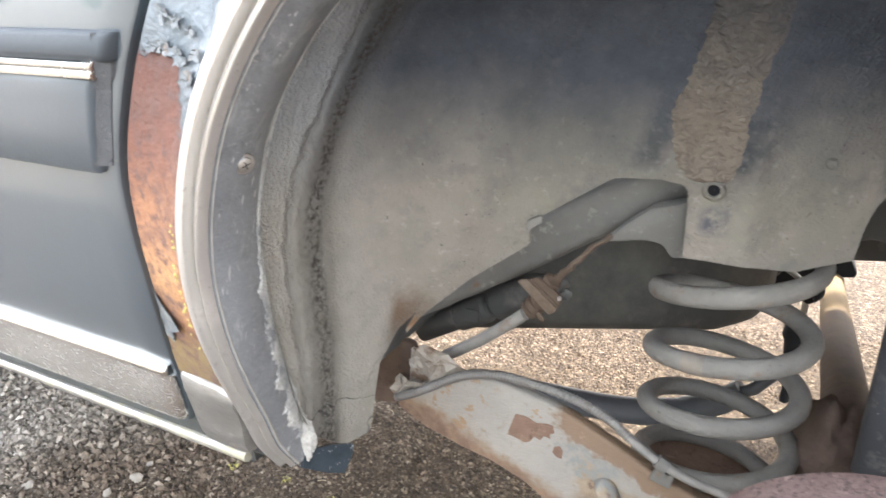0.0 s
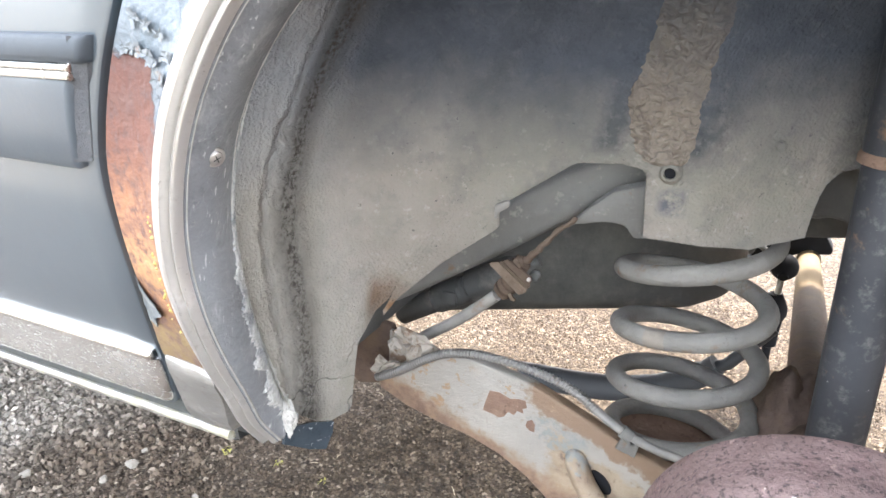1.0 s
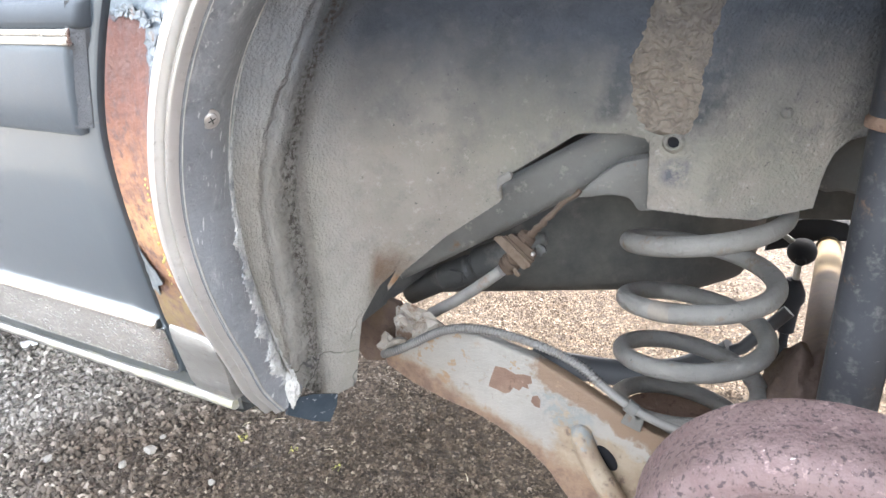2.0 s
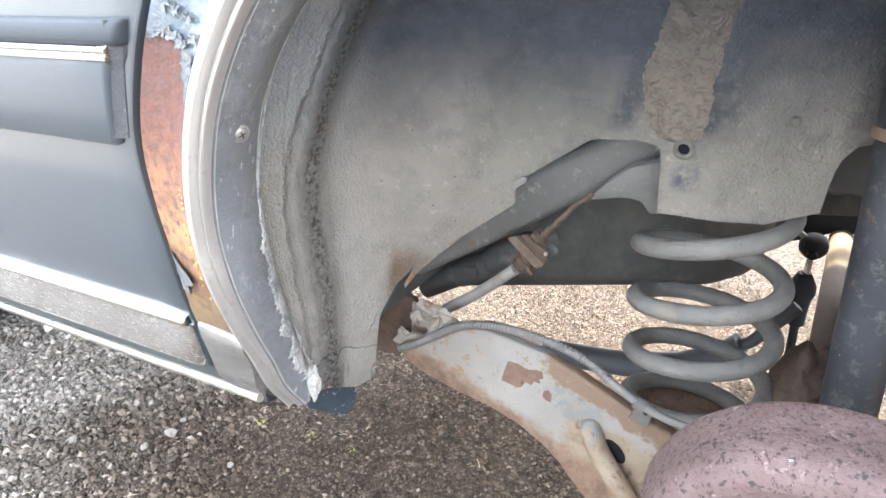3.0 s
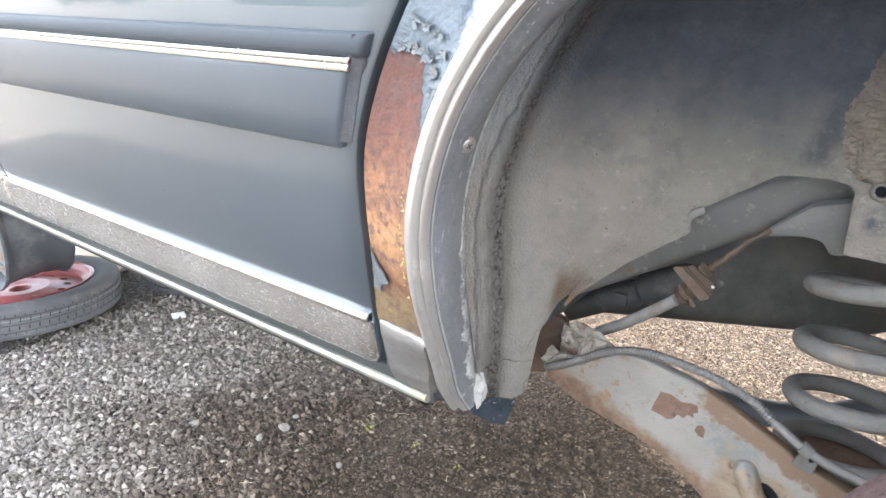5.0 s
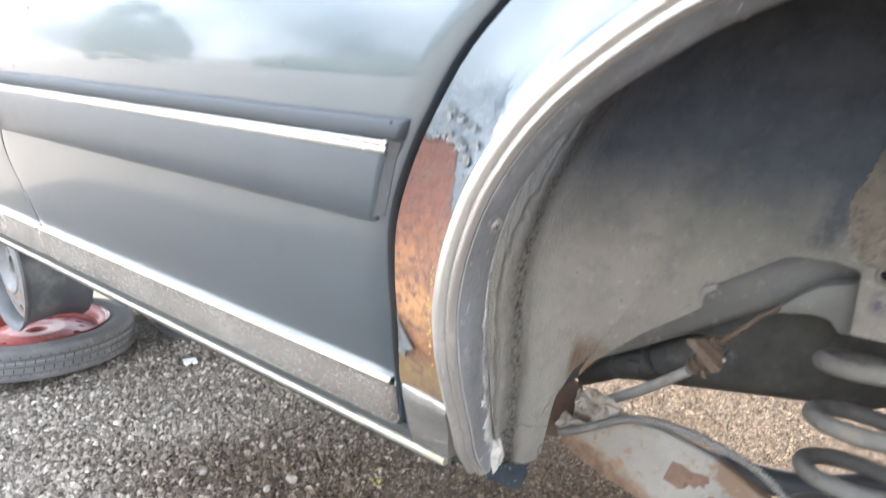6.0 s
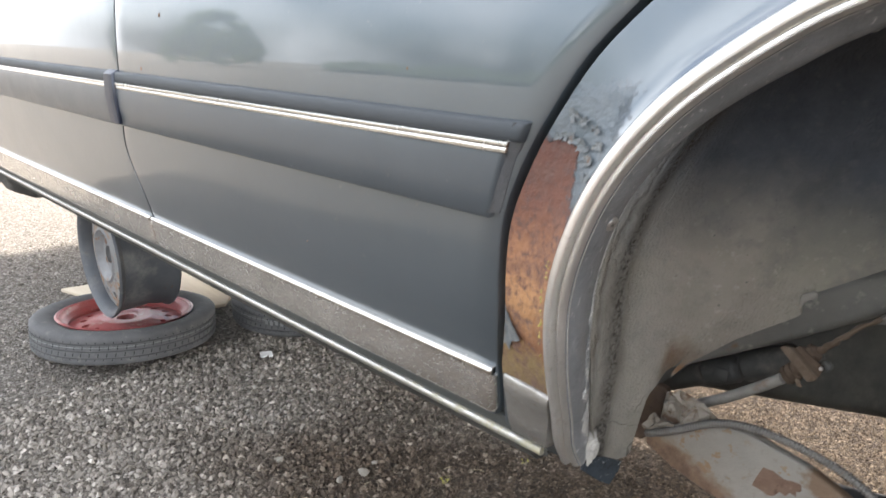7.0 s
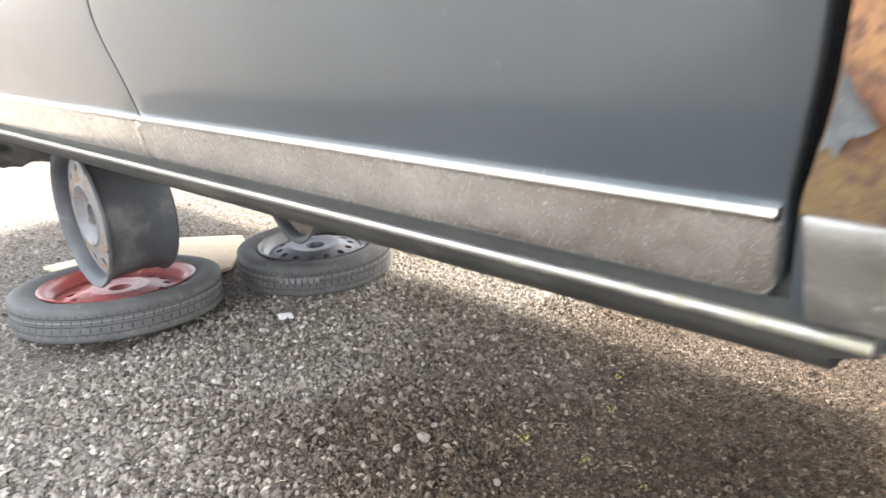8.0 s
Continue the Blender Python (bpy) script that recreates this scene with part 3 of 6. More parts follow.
def ground():
    xs = [-400, -60, -12] + [-6 + 0.15 * i for i in range(27)] + [-1.95 + 0.0125 * i for i in range(225)] + [1.0, 1.5, 2.2, 3.2, 6, 20, 60, 400]
    ys = [-400, -60, -12, -4, -2, -1.2, -0.8, -0.5] + [-0.3 + 0.0125 * i for i in range(170)] + [1.95, 2.2, 2.5, 3, 4, 6, 20, 60, 400]
    rows = [[(x, y, lie(x, y)) for x in xs] for y in ys]
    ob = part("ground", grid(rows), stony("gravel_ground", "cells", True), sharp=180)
    tagged(ob, "brown-grey compacted gravel ground with loose stones", "ground", kind="structure")


def gravel():
    """Loose stones on the ground, denser near the car."""
    rng = np.random.default_rng(4)
    n = 165000
    x = rng.uniform(-3.4, 1.0, n)
    y = rng.uniform(-1.1, 2.5, n)
    near = 115000
    x[:near] = rng.uniform(-1.7, 0.75, near)
    y[:near] = rng.uniform(-0.25, 1.9, near)
    size = 0.002 + (0.0085 - 0.003 * np.clip((x + 0.9) / 0.4, 0, 1)) * rng.random(n) ** 3.2
    size *= np.where(y > 1.0, 0.7, 1.0) * np.where(x > -0.55, 0.8, 1.0)
    base = np.array([(1, 0, 0), (0.3, 0.95, 0), (-0.8, 0.6, 0.1), (-0.75, -0.65, 0), (0.35, -0.9, 0.05), (0.1, 0.05, 0.85), (0, 0, -0.6)])
    tri = np.array([(0, 1, 5), (1, 2, 5), (2, 3, 5), (3, 4, 5), (4, 0, 5), (1, 0, 6), (2, 1, 6), (3, 2, 6), (4, 3, 6), (0, 4, 6)])
    a = rng.uniform(0, 6.283, n)
    tip, lean = rng.uniform(-0.7, 0.7, n), rng.uniform(-0.7, 0.7, n)
    p = base[None] * (1 + rng.uniform(-0.42, 0.42, (n, 7, 3))) * (size[:, None] * rng.uniform(0.6, 1.25, (n, 3)))[:, None, :]
    p[..., 2] += p[..., 0] * tip[:, None] + p[..., 1] * lean[:, None]
    h = np.array([lie(u, v) for u, v in zip(x.tolist(), y.tolist())])
    q = np.empty_like(p)
    q[..., 0] = p[..., 0] * np.cos(a)[:, None] - p[..., 1] * np.sin(a)[:, None] + x[:, None]
    q[..., 1] = p[..., 0] * np.sin(a)[:, None] + p[..., 1] * np.cos(a)[:, None] + y[:, None]
    q[..., 2] = p[..., 2] + (size * 0.2 + h)[:, None]
    f = (tri[None] + 7 * np.arange(n)[:, None, None]).reshape(-1, 3)
    me = bpy.data.meshes.new("loose_gravel")
    me.from_pydata(q.reshape(-1, 3), [], f)
    m = stony("loose_stone", "island", False)
    me.materials.append(m)
    tagged(new("loose_gravel", me), "loose brown and grey stones on the ground", "gravel", kind="stuff")


ground()
gravel()

# ---- the car ----
car = thing("car", "old dark blue-grey saloon, raised, rear wheel off, rusty arch", "car", (0, 0, 0))
SKIN_Z = [0.60, 0.66, 0.72, 0.80, 0.90, 1.00, 1.10, 1.20, 1.30]
SKIN_Y = [0.040, 0.015, 0.004, -0.015, -0.0295, -0.034, -0.0285, -0.0155, 0.005]
GAP_Z = [0.60, 0.66, 0.73, 0.76, 0.80, 0.85, 0.90, 0.95, 0.99, 1.04, 1.085, 1.12, 1.2, 1.3]
GAP_X = [0.006, 0.006, 0.008, 0.014, 0.022, 0.026, 0.034, 0.054, 0.0755, 0.1085, 0.1535, 0.193, 0.29, 0.42]
B_X = -0.802                      # gap between the doors
CX, CZ = 0.41, 0.81               # middle of the wheel arch


def table(zs, vs):
    """A smooth curve through the values, read at any z."""
    p = spline([(v, 0, z) for z, v in zip(zs, vs)], 10)
    a, b = [q.z for q in p], [q.x for q in p]
    return lambda z: float(np.interp(z, a, b))


skin, gap = table(SKIN_Z, SKIN_Y), table(GAP_Z, GAP_X)


# outer edge of the arch trim: front leg, then round the arch to the rear leg
ARCH = [(0.067, 0.034, 0.641), (0.0685, 0.015, 0.672), (0.0735, -0.002, 0.711), (0.0785, -0.022, 0.755), (0.083, -0.038, 0.80), (0.088, -0.047, 0.845), (0.099, -0.052, 0.89), (0.117, -0.054, 0.937), (0.142, -0.054, 0.979), (0.175, -0.053, 1.018), (0.217, -0.05, 1.053), (0.265, -0.048, 1.083)]
ARCH += [(0.33, -0.047, 1.107), (0.41, -0.046, 1.117)]
ARCH += [(2 * CX - x, y, z) for x, y, z in ARCH[-2::-1]]
EDGE = spline(ARCH, 5)


def shallow(z):
    """The flange narrows towards its foot."""
    return lerp(z, [0.64, 0.70, 0.82], [0.72, 0.8, 1.0])


def strip_sweep(profile, path, caps=False, taper=False):
    """Sweeps (towards the wheel, into the car) pairs along the arch edge."""
    rows = []
    for i, p in enumerate(path):
        t = path[min(i + 1, len(path) - 1)] - path[max(i - 1, 0)]
        n = Vector((t.z, 0, -t.x)).normalized()
        k = shallow(p.z) if taper else 1.0
        t_k = lerp(p.z, [0.93, 1.0, 1.06], [0, -0.004, -0.009]) if taper else 0.0
        rows.append([p + n * (a - t_k * min(max((b - 0.0105) / 0.015, 0), 1)) + Vector((0, b * k, 0)) for a, b in profile])
    return grid(rows, caps=caps)


def panel(x0, x1, z0, z1, nx=30, nz=40, lip=0.026, fold=1.0):
    """A pressed skin between two edges (functions of z), its rims folded inwards."""
    rows = []
    for k in range(nz + 1):
        z = z0 + (z1 - z0) * k / nz
        a, b, y = x0(z), x1(z), skin(z)
        row = [(a, y + lip, z), (a, y + 0.001, z), (a + 0.0003, y + 0.0003, z)]
        row += [(a + 0.004 + (b - a - 0.008) * j / nx, y, z) for j in range(nx + 1)]
        row += [(b - 0.0012 * fold, y + 0.0012 * fold, z), (b, y + 0.004 * fold, z), (b, y + lip, z)]
        rows.append(row)
    bottom = [(x, y + lip, z) for x, y, z in rows[0]]
    return grid([bottom] + rows)


def run_x(profile, x0, x1, n=24, caps=True, end=0.0):
    """Sweeps a (out from the skin, z) outline along the car; x0, x1 are functions of z; end: length of its rounded tail."""
    rows = []
    for j in range(n + 1):
        rows.append([(x0(z) + (x1(z) - end - x0(z)) * j / n, skin(z) - d, z) for d, z in profile])
    if end:
        zm = sum(z for d, z in profile) / len(profile)
        for f, k, s in ((0.45, 0.95, 1.0), (0.75, 0.8, 0.98), (0.93, 0.5, 0.95), (1.0, 0.1, 0.9)):
            rows.append([(x1(z) - end + end * f, skin(z) - d * k, zm + (z - zm) * s) for d, z in profile])
    return grid(rows, True, caps)


dusty_rubber = surf("dusty_rubber", (0.05, 0.052, 0.055), (0.085, 0.085, 0.085), 60, (0.6, 0.8), 0.0, 0.002, 250, 0, (((0.22, 0.21, 0.2), 130, 0.6, 0.72, 0.9, 0.0),))


def moulding(parent, xa, xb):
    band = [(-0.004, 0.895), (0.005, 0.8945), (0.0075, 0.898), (0.009, 0.925), (0.0095, 0.95), (0.0085, 0.9555), (-0.004, 0.956)]
    part("band", run_x(band, xa, lambda z: xb(z) + 0.004, end=0.006), rubber_trim, parent, "smooth blue-grey vinyl band")
    strip = [(-0.002, 0.9555), (0.009, 0.9556), (0.0104, 0.9566), (0.0109, 0.9585), (0.0107, 0.9605), (0.0101, 0.9612), (0.0108, 0.962), (0.0113, 0.964), (0.0107, 0.966), (0.0092, 0.9668), (-0.002, 0.967)]
    part("chrome_strip", run_x(strip, xa, lambda z: xb(z) + (0.006 if xb(z) > -0.5 else 0.0005), end=0.0008), chrome, parent, "thin bright metal strip")
    bead = [(-0.004, 0.9665), (0.0075, 0.9665), (0.0095, 0.9682), (0.0102, 0.971), (0.0098, 0.976), (0.0088, 0.9808), (0.0078, 0.9825), (0.0055, 0.9838), (-0.004, 0.9842)]
    part("bead", run_x(bead, xa, lambda z: xb(z) + 0.016, end=0.006), bead_mat, parent, "rounded vinyl bead")
    if xb(0.9) > -0.5:
        rows = []
        for k in range(12):
            z = 0.9 + 0.083 * k / 11
            x, y = xb(z) + 0.001 + (0.003 if z > 0.953 else 0.0), skin(z) - (0.002 if z > 0.953 else 0.0)
            w = 0.0006 * noise.noise((z * 300, 1, 0))
            rows.append([(x, y - 0.0075 + w, z), (x + 0.004, y - 0.0045 + w, z), (x + 0.007, y - 0.0028 + w, z), (x + 0.010 + w, y - 0.001, z), (x + 0.0105, y + 0.002, z)])
        part("end_cap", grid(rows), dusty_rubber, parent, "dusty rubber end cap")


def lower_trim(parent, xa, xb):
    prof = [(-0.006, 0.674), (0.001, 0.672), (0.0045, 0.6745), (0.006, 0.68), (0.007, 0.69), (0.0075, 0.705), (0.0078, 0.716), (0.0078, 0.7236), (-0.004, 0.7236)]
    low = part("lower_trim", run_x(prof, xa, xb, 40, end=0.012), polished, parent, "polished metal strip along the bottom, spattered, with painted gravel reflections")
    edge = [(0.002, 0.7237), (0.0079, 0.7237), (0.0088, 0.725), (0.0086, 0.7272), (0.007, 0.7297), (0.004, 0.7315), (-0.002, 0.732)]
    part("bright_edge", run_x(edge, xa, lambda z: xb(z) - 0.001, 40, end=0.002), chrome, low, "bright rounded upper edge")


def corner(z):
    """The lower rear corner of a door is rounded."""
    return 0.005 * max(0.0, (0.682 - z) / 0.01) ** 2


def door(name, xa, xb, label):
    d = part(name, panel(xa, lambda z: xb(z) - corner(z) + 0.0005, 0.670, 1.29, fold=0.25 if xb(0.9) < -0.5 else 1.0), paint, car, label)
    moulding(d, lambda z: xa(z) + 0.004, lambda z: xb(z) - 0.006 if xb(z) < -0.5 else lerp(z, [0.9, 0.99], [0.0092, 0.0382]))
    lower_trim(d, lambda z: xa(z) + 0.002, lambda z: xb(z) - 0.0015 - corner(z))
    return d


def rear_edge(z):
    return gap(z) - 0.0095 + lerp(z, [0.93, 1.0], [0, 0.001]) + lerp(z, [0.72, 0.79], [0.0055, 0])


def b_gap(z):
    return B_X - 0.026 * math.exp(-((z - 0.855) / 0.06) ** 2)


rear = door("rear_door", lambda z: b_gap(z) + 0.0028, rear_edge, "dark blue-grey rear door with mouldings")
front = door("front_door", lambda z: -1.86, lambda z: b_gap(z) - 0.0028, "dark blue-grey front door with mouldings")
part("joint_cap", run_x([(0.0, 0.897), (0.013, 0.898), (0.0145, 0.94), (0.0135, 0.979), (0.004, 0.986), (0.0, 0.986)], lambda z: B_X - 0.032, lambda z: B_X + 0.006, 2, end=0.006), cap_mat, front, "dark blue-black end cap of the moulding")


for cx, cz, r in ((-0.637, 1.071, 0.0032), (-0.71, 0.992, 0.003), (-0.1, 1.02, 0.0015), (-0.3, 0.80, 0.0012)):
    m = Matrix.Translation((cx, skin(cz) - 0.0002, cz)) @ Matrix.Rotation(radians(90), 4, "X")
    part("stone_chip", lathe([(0.0001, 0.0008), (r * 0.5, 0.0007), (r, 0.0)], 12, m), rust_mat, rear, "small rusty stone chip")


def rust_paint():
    """Blue-grey paint that has flaked off the strip behind the door, down to rust."""
    m = surf("flaked_paint", (0.086, 0.104, 0.117), (0.099, 0.117, 0.13), 6, (0.28, 0.36), 0.55, 0.0004, 60, 1.0, coat_rough=0.06)
    nt = m.node_tree
    b, N, L = nt.nodes["Principled BSDF"], nt.nodes.new, nt.links.new
    co = N("ShaderNodeTexCoord")
    sep = N("ShaderNodeSeparateXYZ")
    L(co.outputs["Object"], sep.inputs[0])

    def nz(scale, det=8):
        n = N("ShaderNodeTexNoise")
        n.inputs["Scale"].default_value, n.inputs["Detail"].default_value, n.inputs["Roughness"].default_value = scale, det, 0.65
        L(co.outputs["Object"], n.inputs["Vector"])
        return n.outputs["Fac"]

    def math_(op, a, b2=None, c=None):
        q = N("ShaderNodeMath")
        q.operation = op
        for i, v in enumerate((a, b2, c)):
            if isinstance(v, (int, float)):
                q.inputs[i].default_value = v
            elif v is not None:
                L(v, q.inputs[i])
        return q.outputs[0]

    def mapr(v, a, z, lo=0.0, hi=1.0):
        r = N("ShaderNodeMapRange")
        for k, val in (("From Min", a), ("From Max", z), ("To Min", lo), ("To Max", hi)):
            r.inputs[k].default_value = val
        L(v, r.inputs["Value"])
        return r.outputs["Result"]

    def mix(fac, x, y):
        q = N("ShaderNodeMix")
        q.data_type = "RGBA"
        L(fac, q.inputs[0])
        for idx, val in ((6, x), (7, y)):
            if isinstance(val, tuple):
                q.inputs[idx].default_value = (*val, 1)
            else:
                L(val, q.inputs[idx])
        return q.outputs[2]

    wob = math_("MULTIPLY_ADD", nz(45), 0.05, -0.025)
    zz = math_("ADD", sep.outputs["Z"], wob)
    ramp = N("ShaderNodeValToRGB")
    els = ramp.color_ramp.elements
    els[0].position, els[0].color = 0.0, (0.15, 0.1, 0.042, 1)
    els[1].position, els[1].color = 1.0, (0.082, 0.035, 0.025, 1)
    for pos, c in ((0.09, (0.18, 0.122, 0.052, 1)), (0.2, (0.15, 0.062, 0.026, 1)), (0.36, (0.37, 0.195, 0.085, 1)), (0.5, (0.255, 0.122, 0.062, 1)), (0.72, (0.125, 0.053, 0.034, 1))):
        e = els.new(pos)
        e.color = c
    L(mapr(math_("MULTIPLY_ADD", nz(30), 0.09, math_("ADD", sep.outputs["Z"], -0.045)), 0.735, 0.985), ramp.inputs["Fac"])
    speck = mapr(nz(120), 0.48, 0.66)
    rust = mix(mapr(nz(48), 0.5, 0.68, 0.0, 0.7), mix(speck, ramp.outputs["Color"], (0.09, 0.05, 0.04)), (0.11, 0.062, 0.048))
    bare = mix(mapr(nz(70), 0.42, 0.6), (0.105, 0.121, 0.131), (0.082, 0.099, 0.11))
    old = b.inputs["Base Color"].links[0].from_socket
    x_ok = mapr(math_("MULTIPLY_ADD", nz(60), 0.06, sep.outputs["X"]), 0.176, 0.166)
    in_bare = math_("MULTIPLY", math_("MULTIPLY", mapr(zz, 1.02, 1.004), x_ok), mapr(sep.outputs["Z"], 0.726, 0.73))
    side = math_("MULTIPLY", mapr(math_("MULTIPLY_ADD", nz(75), 0.045, sep.outputs["X"]), 0.1225, 0.1265), mapr(zz, 0.905, 0.912))
    low = mapr(sep.outputs["Z"], 0.726, 0.73)
    in_rust = math_("MULTIPLY", math_("MULTIPLY", mapr(zz, 0.975, 0.971), low), math_("SUBTRACT", x_ok, side))
    L(mix(in_rust, mix(in_bare, old, bare), rust), b.inputs["Base Color"])
    L(math_("MULTIPLY_ADD", in_rust, 0.3, math_("MULTIPLY_ADD", in_bare, 0.2, 0.34)), b.inputs["Roughness"])
    L(math_("MULTIPLY_ADD", in_bare, -0.35, math_("MULTIPLY_ADD", in_rust, -0.2, 0.55)), b.inputs["Metallic"])
    L(math_("MULTIPLY_ADD", in_bare, -0.8, math_("MULTIPLY_ADD", in_rust, -0.2, 1.0)), b.inputs["Coat Weight"])
    for q in list(b.inputs["Normal"].links):
        nt.links.remove(q)
    bp = N("ShaderNodeBump")
    bp.inputs["Strength"].default_value, bp.inputs["Distance"].default_value = 1.0, 0.0025
    h = math_("ADD", math_("MULTIPLY", math_("ADD", math_("MULTIPLY", nz(110), 0.7), math_("MULTIPLY", nz(50, 3), 1.4)), in_bare), math_("MULTIPLY", in_rust, -0.6))
    L(h, bp.inputs["Height"])
    L(bp.outputs["Normal"], b.inputs["Normal"])
    return m


def quarter_panel():
    """The rear wing: skin from the arch edge out to the door gap, the belt and the tail."""
    n = len(EDGE)
    out = []
    for i, p in enumerate(EDGE):
        if p.x <= CX:
            s = i / (n // 2)
            if p.z < 0.8:
                z = 0.66 + (p.z - 0.636) * 0.85
            else:
                z = 0.8 + (p.z - 0.8) * (1.29 - 0.8) / (1.117 - 0.8)
            x = gap(z) + 0.001 + 0.001 + max(0, (z - 1.12)) * 0.9 * (p.x / CX) ** 2
        else:
            x = CX + 0.15 + (p.x - CX) * 3.1
            z = max(0.62, 1.29 - (1.117 - p.z) * 1.2)
        out.append((x, z))
    rows = []
    for p, (x, z) in zip(EDGE, out):
        row = []
        for k in range(17):
            f = k / 16
            px, pz = p.x + (x - p.x) * f, p.z + (z - p.z) * f
            d = math.hypot(px - p.x, pz - p.z)
            y = skin(pz) + (p.y + 0.004 - skin(p.z)) * math.exp(-d / 0.03)
            row.append((px, y, pz))
        row.append((x, skin(z) + 0.026, z))
        rows.append(row)
    return part("quarter_panel", grid(rows), rust_paint(), car, "rear wing, paint flaked to orange rust before the arch")


wing = quarter_panel()


def wing_y(x, z):
    """How far out the wing's skin lies, which swells towards the arch edge."""
    p = min(EDGE, key=lambda q: (q.x - x) ** 2 + (q.z - z) ** 2)
    return skin(z) + (p.y + 0.004 - skin(p.z)) * math.exp(-math.hypot(p.x - x, p.z - z) / 0.03)


def flake(x, z, size, tilt, seed):
    """A curled, jagged chip of paint that stands off the wing at one side."""
    rng = random.Random(seed)
    n = 15
    far = [rng.uniform(0.3, 1.15) for k in range(n)]
    rim = [(size * far[k] * math.cos(2 * math.pi * k / n), size * far[k] * 0.8 * math.sin(2 * math.pi * k / n)) for k in range(n)]
    rows = []
    for f in (0.05, 0.4, 0.75, 1.0):
        row = []
        for a, b in rim:
            px, pz = x + a * f, z + b * f
            out = math.cos(tilt) * a + math.sin(tilt) * b
            row.append((px, wing_y(px, pz) - 0.0006 - 0.0004 * f * f - 0.17 * max(0.0, out * f) + 0.0004 * rng.uniform(-1, 1), pz))
        rows.append(row)
    top = grid(rows, True)
    return join(top, ([(a, b + 0.0006, c) for a, b, c in top[0]], top[1]))


flake_mat = surf("paint_chip", (0.125, 0.13, 0.125), (0.085, 0.096, 0.102), 60, (0.5, 0.7), 0.0, 0.0015, 120, 0.1, (((0.27, 0.245, 0.195), 110, 0.56, 0.68, 0.8, 0.0), ((0.13, 0.075, 0.045), 70, 0.6, 0.7, 0.9, 0.0)))
CHIPS = [(0.081, 0.976, 0.005, -1.5), (0.089, 0.977, 0.006, -1.2), (0.097, 0.975, 0.007, -1.8), (0.105, 0.972, 0.007, -1.4), (0.111, 0.97, 0.006, -2.6), (0.113, 0.96, 0.007, 3.0), (0.114, 0.949, 0.006, -2.8), (0.117, 0.938, 0.005, 2.9), (0.105, 0.99, 0.007, -1.0), (0.117, 0.985, 0.006, 2.4), (0.094, 0.994, 0.007, -1.7), (0.122, 0.973, 0.006, 3.1)]
for i, (x, z, size, tilt) in enumerate(CHIPS):
    part("paint_flake", flake(x, z, size, tilt, i), flake_mat, wing, "curled chip of grey paint", sharp=25)

# the large peeling piece by the door gap
peel = [(0.0185, 0.802), (0.023, 0.813), (0.0275, 0.8065), (0.030, 0.805), (0.035, 0.794), (0.038, 0.791), (0.045, 0.782), (0.038, 0.7775), (0.032, 0.776), (0.0285, 0.770), (0.027, 0.764), (0.0225, 0.770), (0.0185, 0.767), (0.0175, 0.785)]
pc = (0.0275, 0.787)
rows = []
for f in (0.0, 0.25, 0.5, 0.75, 0.9, 1.0):
    row = []
    for i, (x, z) in enumerate(peel):
        px, pz = pc[0] + (x - pc[0]) * f, pc[1] + (z - pc[1]) * f
        curl = 0.0012 + 0.019 * math.exp((px - 0.083) / 0.03) + 0.003 * f * f * max(0.0, (px - 0.018) / 0.03) + 0.0015 * noise.noise((px * 140, pz * 140, 0))
        row.append((max(px, gap(pz) + 0.003), skin(pz) - curl, pz))
    rows.append(row)
top = grid(rows, True)
part("peeling_paint", join(top, ([(a, b + 0.0008, c) for a, b, c in top[0]], top[1])), flake_mat, wing, "large curled piece of grey-beige paint")

crumbs = []
rng = random.Random(21)
for k in range(30):
    p = EDGE[rng.choice([18, 20, 21, 22, 22, 23, 24, 25, 25, 26, 27, 28])]
    q = Vector((p.x - 0.0035 + rng.uniform(-0.001, 0.0015), p.y - 0.001, p.z + rng.uniform(-0.006, 0.006)))
    r = rng.uniform(0.0005, 0.0015)
    crumbs.append(([q + r * Vector(v) for v in ((1, 0, 0), (0, -1, 0.2), (-1, 0, 0.1), (0, 0.3, 1.3), (0, 0.2, -1.2))], [(0, 1, 3), (1, 2, 3), (0, 4, 1), (1, 4, 2)]))
tagged(part("lichen", join(*crumbs), lichen_mat, wing, "yellow lichen along the trim edge"), kind="stuff")

# trim at the foot of the wing, behind the door
rows = []
for k in range(7):
    z = 0.664 + 0.0625 * k / 6
    y = skin(z) - 0.006 + (0.002 if k in (0, 6) else 0)
    a, b = 0.0185 - 0.0065 * k / 6, lerp(z, [0.664, 0.71, 0.727], [0.0665, 0.072, 0.0755])
    swell = [min(0.0, wing_y(x, z) - skin(z)) for x in (0.04, 0.052, b - 0.002)]
    rows.append([(a, y + 0.014, z), (a, y + 0.002, z), (a + 0.002, y, z), (0.04, y - 0.001 + swell[0], z), (0.052, y - 0.001 + swell[1], z), (b - 0.002, y + swell[2], z), (b, y + 0.014, z)])
rows = [[(x, y + 0.012, z) for x, y, z in rows[0]]] + rows + [[(x, y + 0.0012, z + 0.0022) for x, y, z in rows[-1]], [(x, y + 0.004, z + 0.0036) for x, y, z in rows[-1]], [(x, y + 0.014, z + 0.004) for x, y, z in rows[-1]]]
part("sill_cover", grid(rows), satin_dull, car, "dull metal cover piece at the foot of the wing")

